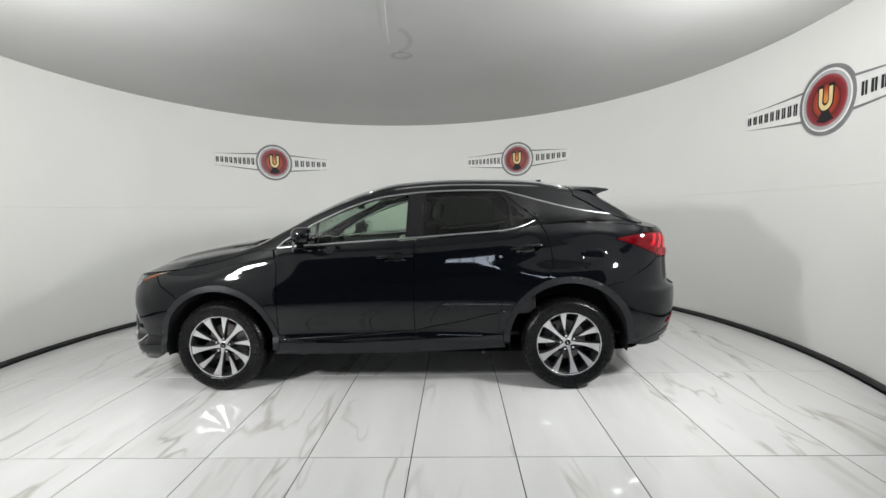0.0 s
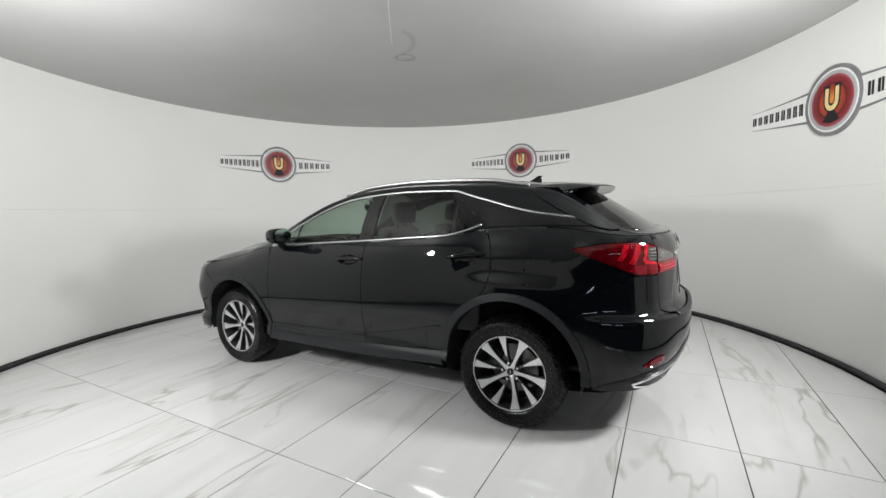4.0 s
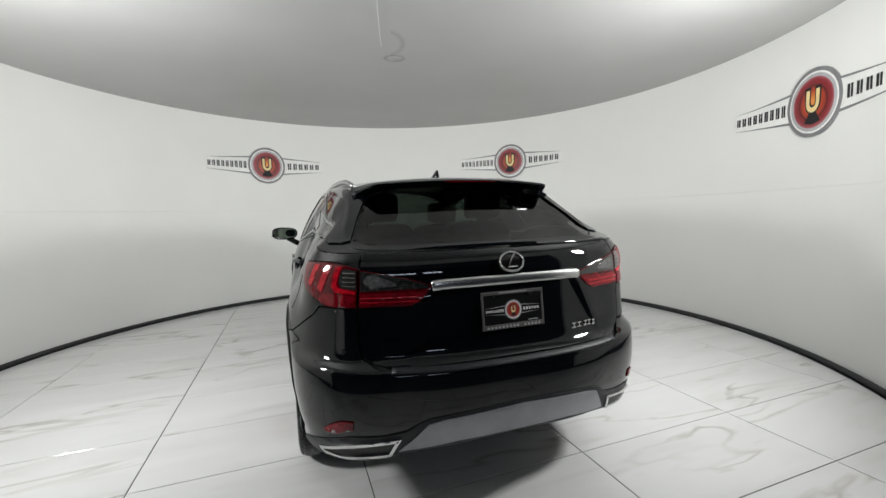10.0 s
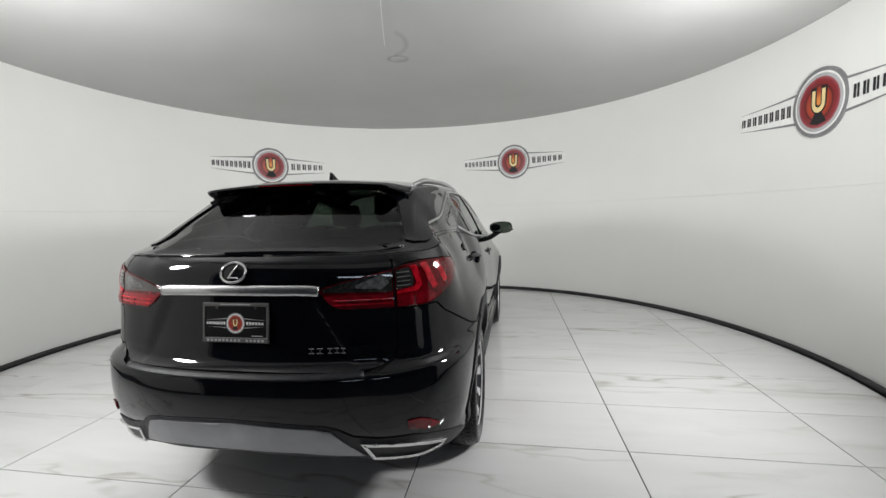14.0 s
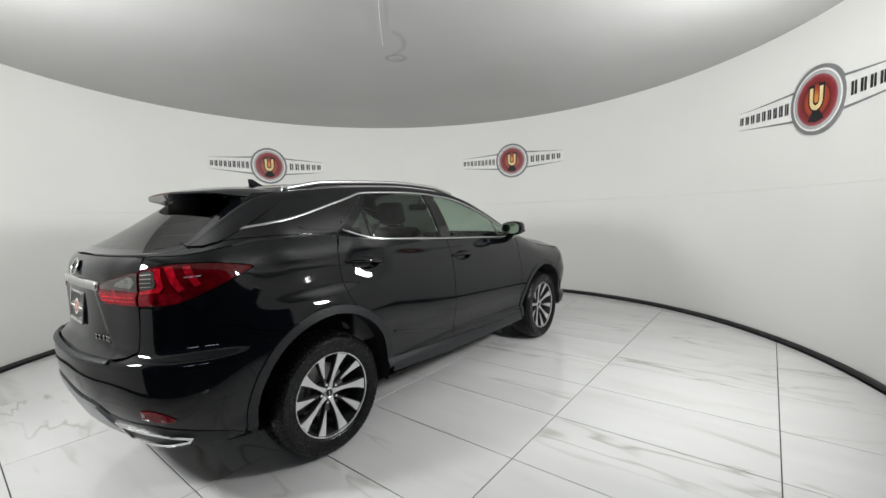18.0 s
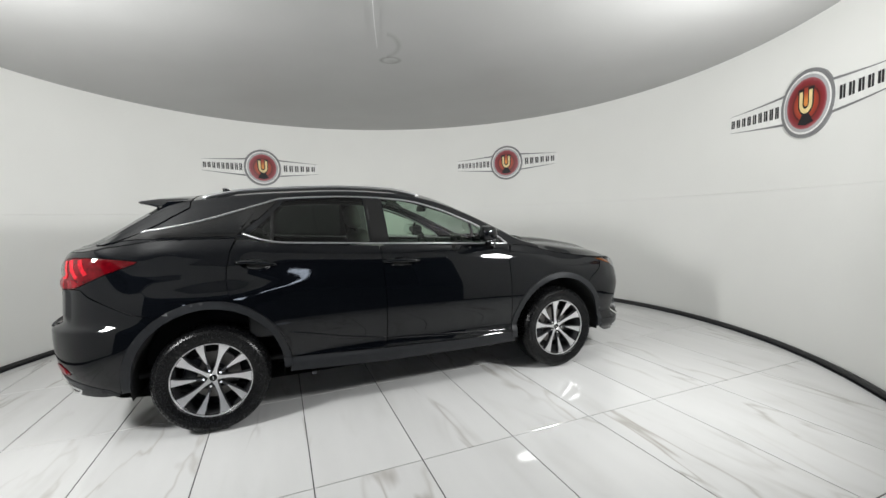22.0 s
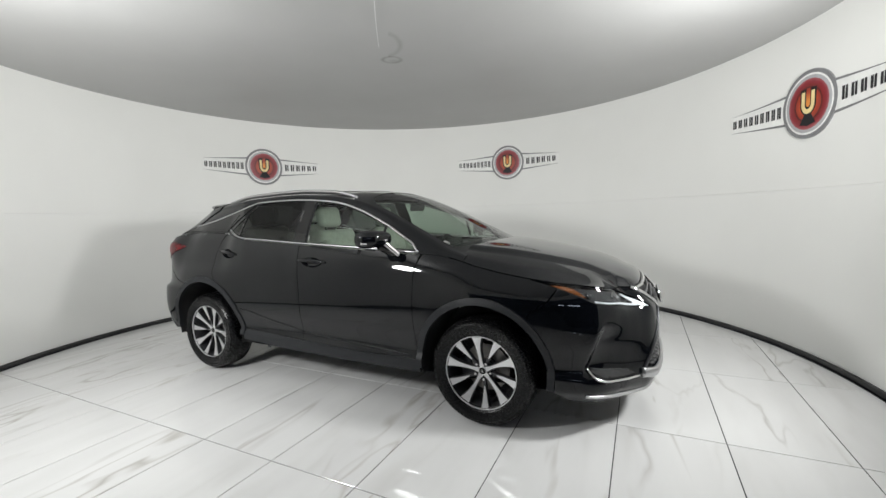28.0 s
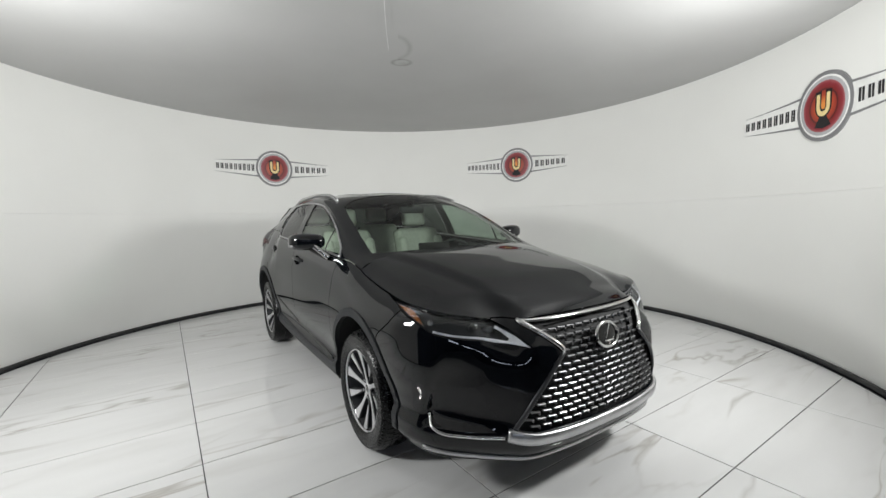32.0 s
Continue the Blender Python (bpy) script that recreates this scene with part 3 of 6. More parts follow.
def cabin_keys(x):
    yb, zb = edge_y(x), edge_z(x)
    yr, zr = min(rail_y(x), yb * 0.955), max(rail_z(x), zb + 0.004)
    zc = max(crown_z(x), zr + 0.002)
    f = min(0.05 - 0.03 * ease(-1.45, -1.7, x), 0.4 * math.hypot(yb - yr, zr - zb))
    ln = max(1e-5, math.hypot(yb - yr, zr - zb))
    y1, z1 = yr + (yb - yr) * f / ln, zr - (zr - zb) * f / ln
    y2 = yr * (0.945 + 0.03 * ease(-1.45, -1.7, x))
    z2 = zc - (zc - zr) * (y2 / yr) ** 2.3
    return yb, zb, yr, zr, zc, y1, z1, y2, z2


def cabin(x, w):
    """Point of the greenhouse: w 0 at the belt, 1 to 2 round the roof edge, 3 at the middle, 6 at the other belt."""
    flip = 1.0
    if w > 3:
        w, flip = 6 - w, -1.0
    yb, zb, yr, zr, zc, y1, z1, y2, z2 = cabin_keys(x)
    if w <= 1:
        y, z = yb + (y1 - yb) * w + 0.016 * min(1.0, (z1 - zb) / 0.25) * 4 * w * (1 - w), zb + (z1 - zb) * w
    elif w < 2:
        t = w - 1
        y = y1 * (1 - t) ** 2 + 2 * yr * t * (1 - t) + y2 * t * t
        z = z1 * (1 - t) ** 2 + 2 * (zr + 0.004) * t * (1 - t) + z2 * t * t
    else:
        y = y2 * (3 - w)
        z = zc - (zc - zr) * (y / yr) ** 2.3
    return (x, y * flip, z)


def w_side(x, z):
    yb, zb, yr, zr, zc, y1, z1, y2, z2 = cabin_keys(x)
    return max(0.0, (z - zb) / (z1 - zb))


def w_top(x, y):
    y2 = cabin_keys(x)[7]
    return 3 - y / y2


HOOD_A = EDGE[:170, :]
HOOD_B = EDGE[1:171, :]


def hood(x, y):
    """Point of the bonnet skin: a crowned sheet that rolls down to its edge."""
    ay = abs(y)
    ab = HOOD_B[:, :2] - HOOD_A[:, :2]
    q = np.clip(((x - HOOD_A[:, 0]) * ab[:, 0] + (ay - HOOD_A[:, 1]) * ab[:, 1]) / (ab ** 2).sum(1), 0, 1)
    d = np.hypot(HOOD_A[:, 0] + q * ab[:, 0] - x, HOOD_A[:, 1] + q * ab[:, 1] - ay)
    i = int(np.argmin(d))
    z_edge = float(HOOD_A[i, 2] + q[i] * (HOOD_B[i, 2] - HOOD_A[i, 2]))
    wide = 0.7 * float(np.interp(-x, -PX[:N_FRONT + 260], PY[:N_FRONT + 260])) + 0.3 * edge_y(x)
    k = min(1.0, ay / max(wide, 1e-3))
    ze = edge_z(x)
    zc = max(hood_z(x), ze)
    yc = 0.44 + 0.17 * (2.2 - x)
    dome = 0.022 * ease(yc + 0.045, yc - 0.035, ay) * ease(2.27, 1.95, x)
    z = max(ze + (zc - 0.010 - ze) * (1 - k ** (2.0 + 1.5 * ease(2.15, 1.6, x))) + dome, z_edge)
    roll = min(1.0, float(d[i]) / (0.04 + 0.13 * ease(0.34, 0.58, ay) * ease(1.55, 1.95, x) + 0.05 * ease(1.95, 1.55, x)))
    return (x, y, z_edge + (z - z_edge) * (1 - (1 - roll) ** 2))

# ---- car materials ----


def make_paint():
    n = Nodes("black_paint")
    v = n.coord()
    n.set((0.0022, 0.0027, 0.0038), n.ramp(n.noise(v, 3, 3), [(0.3, (0.025,) * 3), (0.75, (0.055,) * 3)]), 0.0, Specular_IOR_Level=0.46)
    n.bump(n.noise(v, 130, 2), 0.010, 0.002)
    return n.mat


def make_glass(name, tint, gloss=0.03):
    """A pane: tinted see-through with a Fresnel reflection."""
    n = Nodes(name)
    n.tree.nodes.remove(n.bsdf)
    tr, gl, mx = n.add("ShaderNodeBsdfTransparent"), n.add("ShaderNodeBsdfGlossy"), n.add("ShaderNodeMixShader")
    lw = n.add("ShaderNodeLayerWeight", Blend=0.5)
    fr = n.math("ADD", n.math("MULTIPLY", n.math("POWER", lw.outputs["Facing"], 5.0), 0.92), 0.045)
    tr.inputs["Color"].default_value = (*tint, 1)
    gl.inputs["Roughness"].default_value = gloss
    n.link(fr, mx.inputs[0])
    n.link(tr.outputs[0], mx.inputs[1])
    n.link(gl.outputs[0], mx.inputs[2])
    n.link(mx.outputs[0], n.out.inputs["Surface"])
    return n.mat


PAINT = make_paint()
PIANO = surface("gloss_black_trim", (0.006, 0.006, 0.006), 0.07)
PLASTIC = surface("grained_black_plastic", (0.014, 0.015, 0.017), 0.45, bump=0.25, scale=40, Specular_IOR_Level=0.26)
INNER = surface("dark_inner_lining", (0.010, 0.010, 0.010), 0.8)
CHROME = surface("chrome", (0.72, 0.72, 0.72), 0.10, 1.0, vary=0.03)
SATIN = surface("satin_silver", (0.52, 0.52, 0.53), 0.32, 1.0, vary=0.04)
SKID = surface("painted_silver_skid", (0.26, 0.26, 0.275), 0.34, 0.5, bump=0.05)
GREEN_GLASS = make_glass("green_tinted_glass", (0.66, 0.77, 0.68))
SCREEN_GLASS = make_glass("windscreen_glass", (0.54, 0.61, 0.56))
PRIVACY_GLASS = make_glass("privacy_glass", (0.10, 0.115, 0.105))
REAR_GLASS = make_glass("dark_rear_glass", (0.05, 0.06, 0.053))
LENS = make_glass("clear_lens", (0.86, 0.88, 0.9), 0.02)
RED_LENS = surface("red_lens", (0.13, 0.002, 0.006), 0.04, vary=0.4, scale=35, Specular_IOR_Level=0.45)
RED_GLOW = surface("red_lamp_segment", (0.34, 0.004, 0.012), 0.08, vary=0.5, scale=45, Specular_IOR_Level=0.5)
DARK_RED = surface("dark_red_lens", (0.075, 0.001, 0.003), 0.04, vary=0.4, scale=30, Specular_IOR_Level=0.45)
SMOKE = surface("smoked_lamp", (0.035, 0.035, 0.034), 0.10, 0.3, vary=0.5, scale=60, Coat_Weight=1.0)
CLEAR_BRIGHT = surface("bright_reflector", (0.42, 0.42, 0.42), 0.16, 1.0, vary=0.6, scale=55, bump=0.5)
REVERSE_LAMP = surface("reversing_lens", (0.20, 0.20, 0.195), 0.18, 0.7, vary=0.6, scale=60, bump=0.4)
AMBER = surface("amber_reflector", (0.21, 0.065, 0.012), 0.12, vary=0.2, scale=60)
TYRE = surface("tyre_rubber", (0.0035, 0.0036, 0.004), 0.27, bump=0.22, scale=30, Specular_IOR_Level=0.24)
RIM_FACE = surface("machined_alloy", (0.66, 0.66, 0.67), 0.30, 0.8, vary=0.05, scale=25)
RIM_DARK = surface("dark_grey_alloy", (0.055, 0.056, 0.06), 0.35, 0.6)
BRAKE = surface("brake_steel", (0.22, 0.21, 0.20), 0.45, 0.9)
LEATHER = surface("cream_leather", (0.52, 0.51, 0.465), 0.5, bump=0.25, scale=22)
DASH = surface("dark_dashboard", (0.018, 0.018, 0.019), 0.55, bump=0.2, scale=40)
GRILLE_BAR = surface("dark_chrome_bar", (0.20, 0.20, 0.205), 0.30, 0.9)
MIRROR = surface("mirror_glass", (0.85, 0.87, 0.88), 0.02, 1.0, vary=0.0)

# ---- panel building ----


def sk(s, z):
    """Lower body skin all round: s below 0 or past the tail is the right-hand side."""
    if s < 0:
        x, y, z = skin(-s, z)
        return (x, -y, z)
    if s > SEND:
        x, y, z = skin(2 * SEND - s, z)
        return (x, -y, z)
    return skin(s, z)


def hood_uv(y, x):
    return hood(x, y)


def S(x, z):
    return (s_side(x), z)


def F(y, z):
    return (s_front(y), z)


def Q(y, z):
    return (s_rear(y), z)


def C(x, z):
    return (x, w_side(x, z))


def T(x, y):
    return (x, w_top(x, y))


def arch_z(xw):
    """Height of the centre of a wheel opening."""
    return WZ + (0.016 if xw > 0 else 0.026)


def arch(xw, r, a0, a1, n=14):
    return [S(xw + r * math.cos(radians(a0 + (a1 - a0) * i / n)), arch_z(xw) + r * math.sin(radians(a0 + (a1 - a0) * i / n))) for i in range(n + 1)]


def top_line(x0, x1, drop, n=16):
    return [S(x, top_height(x) - drop) for x in steps(x0, x1, n)]


def densify(poly, step, closed=True):
    out = []
    ends = poly[1:] + poly[:1] if closed else poly[1:]
    for a, b in zip(poly, ends):
        n = max(1, int(math.ceil(max(abs(b[0] - a[0]) / step[0], abs(b[1] - a[1]) / step[1]))))
        out += [(a[0] + (b[0] - a[0]) * i / n, a[1] + (b[1] - a[1]) * i / n) for i in range(n)]
    if not closed:
        out.append(poly[-1])
    return out


def area2(p):
    return sum(a[0] * b[1] - b[0] * a[1] for a, b in zip(p, p[1:] + p[:1]))


def shrink(poly, g, k=1.0):
    """Move a closed outline inwards by g (k: units of v for one metre)."""
    sgn = 1.0 if area2(poly) > 0 else -1.0
    out = []
    n = len(poly)
    for i in range(n):
        a, b = poly[i - 1], poly[(i + 1) % n]
        tx, ty = b[0] - a[0], (b[1] - a[1]) / k
        ln = math.hypot(tx, ty) or 1.0
        out.append((poly[i][0] - sgn * ty / ln * g, poly[i][1] + sgn * tx / ln * g * k))
    return out


def inside(px, py, poly):
    hit = np.zeros(len(px), bool)
    for (ax, ay), (bx, by) in zip(poly, poly[1:] + poly[:1]):
        if ay != by:
            c = ((ay > py) != (by > py)) & (px < (bx - ax) * (py - ay) / (by - ay) + ax)
            hit ^= c
    return hit


def surface_point(fn, u, v, lift, flip, eps=(0.004, 0.004)):
    p = Vector(fn(u, v))
    if lift == 0.0:
        return p
    du = Vector(fn(u + eps[0], v)) - Vector(fn(u - eps[0], v))
    dv = Vector(fn(u, v + eps[1])) - Vector(fn(u, v - eps[1]))
    n = du.cross(dv)
    if n.length < 1e-12:
        return p
    return p + n.normalized() * (lift * flip)


def panel(poly, fn, step=(0.035, 0.03), holes=(), lift=0.0, gap=0.0, lip=0.014, flip=1.0, k=1.0, rim=True):
    """A sheet cut to an outline in the skin's own coordinates, with its edge turned inwards."""
    poly = densify(poly, step)
    if gap:
        poly = shrink(poly, gap, k)
    holes = [densify(h, step) for h in holes]
    us, vs = [p[0] for p in poly], [p[1] for p in poly]
    gu, gv = np.meshgrid(np.arange(min(us), max(us), step[0]) + step[0] * 0.37, np.arange(min(vs), max(vs), step[1]) + step[1] * 0.37)
    gu, gv = gu.ravel(), gv.ravel()
    ok = inside(gu, gv, poly)
    edges_uv = np.array([p for loop in (poly, *holes) for p in loop])
    for h in holes:
        ok &= ~inside(gu, gv, h)
    gu, gv = gu[ok], gv[ok]
    if len(gu):
        d = np.min(np.hypot((gu[:, None] - edges_uv[None, :, 0]) / step[0], (gv[:, None] - edges_uv[None, :, 1]) / step[1]), axis=1)
        gu, gv = gu[d > 0.45], gv[d > 0.45]
    pts, edges = [], []
    for loop in (poly, *holes):
        base = len(pts)
        pts += [Vector((p[0], p[1] / step[1] * step[0])) for p in loop]
        edges += [(base + i, base + (i + 1) % len(loop)) for i in range(len(loop))]
    pts += [Vector((u, v / step[1] * step[0])) for u, v in zip(gu, gv)]
    vo, eo, fo, _, _, _ = geometry.delaunay_2d_cdt(pts, edges, [], 0, 1e-6)
    uv = [(p[0], p[1] * step[1] / step[0]) for p in vo]
    cu = np.array([sum(uv[i][0] for i in f) / len(f) for f in fo])
    cv = np.array([sum(uv[i][1] for i in f) / len(f) for f in fo])
    keep = inside(cu, cv, poly)
    for h in holes:
        keep &= ~inside(cu, cv, h)
    bm = bmesh.new()
    eps = (step[0] * 0.15, step[1] * 0.15)
    co = [surface_point(fn, u, v, lift, flip, eps) for u, v in uv]
    used = {}
    for f, good in zip(fo, keep):
        if not good:
            continue
        vs_ = []
        for i in (f if flip > 0 else list(reversed(f))):
            if i not in used:
                used[i] = bm.verts.new(co[i])
            vs_.append(used[i])
        try:
            bm.faces.new(vs_)
        except ValueError:
            pass
    for f in bm.faces:
        f.smooth = True
    if rim and lip:
        bm.normal_update()
        border = [e for e in bm.edges if len(e.link_faces) == 1]
        twin, low = {}, {}
        for e in border:
            for v in e.verts:
                if v not in twin:
                    twin[v] = (v.co.copy(), v.normal.copy())
        for v, (c, nrm) in twin.items():
            low[v] = (bm.verts.new(c), bm.verts.new(c - nrm * lip))
        for e in border:
            f = e.link_faces[0]
            a, b = e.verts
            for l in f.loops:
                if l.edge == e:
                    a, b = l.vert, l.link_loop_next.vert
            q = bm.faces.new((low[a][0], low[a][1], low[b][1], low[b][0]))
            q.smooth = False
    return bm


def link_panel(name, bm, mat, parent, label="", mirror=False):
    """Link a sheet as one part, and its twin on the other side of the car."""
    out = []
    twin = None
    if mirror:
        twin = bm.copy()
        for v in twin.verts:
            v.co.y = -v.co.y
        bmesh.ops.reverse_faces(twin, faces=twin.faces)
    for b in (bm, twin):
        if b:
            out.append(mesh_object(name, b, mat, parent, label))
    return out


def sweep(path, normals, width, thick, taper=0.0, base=0.3):
    """A moulding with rounded top swept along a path; normals point out of the skin."""
    bm = bmesh.new()
    rows = []
    n = len(path)
    sec = [(-0.5, -base), (-0.5, 0.55), (-0.36, 0.92), (0.0, 1.0), (0.36, 0.92), (0.5, 0.55), (0.5, -base)]
    for i in range(n):
        t = (path[min(n - 1, i + 1)] - path[max(0, i - 1)]).normalized()
        nn = normals[i]
        side = t.cross(nn).normalized()
        w = width
        if taper:
            e = min(i, n - 1 - i) / (n - 1) * 2
            w = width * (1 - taper * (1 - min(1.0, e * 3)))
        rows.append([bm.verts.new(path[i] + side * (a * w) + nn * (b * thick)) for a, b in sec])
    for a, b in zip(rows, rows[1:]):
        for j in range(len(sec)):
            k = (j + 1) % len(sec)
            bm.faces.new((a[j], a[k], b[k], b[j]))
    bm.faces.new(rows[0])
    bm.faces.new(rows[-1])
    bmesh.ops.recalc_face_normals(bm, faces=bm.faces)
    for f in bm.faces:
        f.smooth = True
    return bm


def on_skin(fn, uvs, step=(0.03, 0.03), flip=1.0, lift=0.0, smooth_it=True):
    """Path and normals along a line of skin coordinates."""
    uvs = densify(uvs, step, closed=False)
    if smooth_it:
        for _ in range(3):
            uvs = [uvs[0]] + [((a[0] + 2 * b[0] + c[0]) / 4, (a[1] + 2 * b[1] + c[1]) / 4) for a, b, c in zip(uvs, uvs[1:], uvs[2:])] + [uvs[-1]]
    path, nor = [], []
    eps = (step[0] * 0.15, step[1] * 0.15)
    for u, v in uvs:
        p = surface_point(fn, u, v, 0.0, 1)
        nn = (surface_point(fn, u, v, 1.0, flip, eps) - p).normalized()
        path.append(p + nn * lift)
        nor.append(nn)
    return path, nor


def box_bm(size, center, bevel=0.0, seg=2, turn=(0, 0, 0)):
    bm = bmesh.new()
    bmesh.ops.create_cube(bm, size=1.0)
    bmesh.ops.scale(bm, verts=bm.verts, vec=size)
    if bevel:
        bmesh.ops.bevel(bm, geom=bm.edges[:], offset=bevel, segments=seg, affect="EDGES", profile=0.5)
    bmesh.ops.transform(bm, matrix=pose(*center, *turn), verts=bm.verts)
    return bm


def tube(path, r, n=8):
    bm = bmesh.new()
    rows = []
    for i, p in enumerate(path):
        t = (path[min(len(path) - 1, i + 1)] - path[max(0, i - 1)]).normalized()
        a = t.orthogonal().normalized() if abs(t.z) > 0.95 else t.cross(Vector((0, 0, 1))).normalized()
        b = t.cross(a)
        rows.append([bm.verts.new(p + a * (r * math.cos(2 * math.pi * j / n)) + b * (r * math.sin(2 * math.pi * j / n))) for j in range(n)])
    for a, b in zip(rows, rows[1:]):
        for j in range(n):
            bm.faces.new((a[j], a[(j + 1) % n], b[(j + 1) % n], b[j]))
    bm.faces.new(rows[0][::-1])
    bm.faces.new(rows[-1])
    bmesh.ops.recalc_face_normals(bm, faces=bm.faces)
    return bm


def revolve(profile, n=64, axis="y"):
    """Spin (radius, along) pairs round the y axis."""
    bm = bmesh.new()
    rows = []
    for i in range(n):
        a = 2 * math.pi * i / n
        rows.append([bm.verts.new((r * math.cos(a), y, r * math.sin(a))) for r, y in profile])
    for i in range(n):
        a, b = rows[i], rows[(i + 1) % n]
        for j in range(len(profile) - 1):
            bm.faces.new((a[j], b[j], b[j + 1], a[j + 1]))
    bmesh.ops.remove_doubles(bm, verts=bm.verts, dist=1e-5)
    bmesh.ops.recalc_face_normals(bm, faces=bm.faces)
    return bm


# ---- the car ----
car = tagged(new("car"), "glossy black five-door suv with spindle grille and alloy wheels", "car")
RA = 0.437       # radius of the wheel openings
RO = 0.484       # outer radius of the arch trims
RAR, ROR = 0.452, 0.503   # the same at the rear

# skin sheets turn outwards with these signs
SKF, CAF = 1.0, -1.0

LAMP_LOW = [S(1.82, 0.972), S(1.92, 0.938), S(2.03, 0.900), S(2.112, 0.863), S(2.202, 0.846), F(0.72, 0.829), F(0.645, 0.811), F(0.57, 0.803), F(0.485, 0.794)]
LAMP_TOP = [S(x, top_height(x) - 0.007) for x in (1.71, 1.82, 1.92, 2.02, 2.12, 2.19)] + [F(y, top_z(s_front(y)) - 0.007) for y in (0.80, 0.74, 0.67)]
lamp_front = LAMP_TOP + [F(0.582, 0.868), F(0.530, 0.840)] + LAMP_LOW[::-1]
grille_half = [F(0.0, 0.892), F(0.20, 0.893), F(0.36, 0.895), F(0.498, 0.899), F(0.40, 0.84), F(0.318, 0.777), F(0.305, 0.755), F(0.375, 0.70), F(0.485, 0.57), F(0.548, 0.46), F(0.580, 0.405), F(0.0, 0.385)]
grille_poly = grille_half + [(-s, z) for s, z in reversed(grille_half[1:-1])]
tail_inner = [Q(0.697, 1.027), Q(0.697, 1.183), Q(0.585, 1.160), Q(0.478, 1.138), Q(0.375, 1.110), Q(0.432, 1.053), Q(0.481, 1.028)]
tail_outer = [Q(0.706, 1.027), Q(0.706, 1.185), Q(0.756, 1.201), S(-2.150, 1.211), S(-2.072, 1.212), S(-1.978, 1.207), S(-1.89, 1.195), S(-1.82, 1.182), S(-1.772, 1.171),
              S(-1.82, 1.152), S(-1.88, 1.132), S(-1.945, 1.108), S(-2.015, 1.078), S(-2.09, 1.046), S(-2.135, 1.028), Q(0.790, 1.023)]
GATE_EDGE = [Q(0.565, 0.774), Q(0.632, 0.783), Q(0.686, 0.807), Q(0.699, 0.85), Q(0.702, 0.91), Q(0.702, 1.024)]

HANDLES = ((0.085, -0.185, 1.062, 1.072), (-0.955, -1.195, 1.108, 1.130))


def handle_oval(x0, x1, z0, z1, k=1.0):
    cx, cz, slope = (x0 + x1) / 2, (z0 + z1) / 2, (z1 - z0) / (x1 - x0)
    return [S(cx + 0.108 * k * math.cos(a), cz - 0.006 + slope * 0.108 * math.cos(a) + 0.040 * k * math.copysign(abs(math.sin(a)) ** 1.25, math.sin(a))) for a in [2 * math.pi * i / 32 for i in range(32)]]


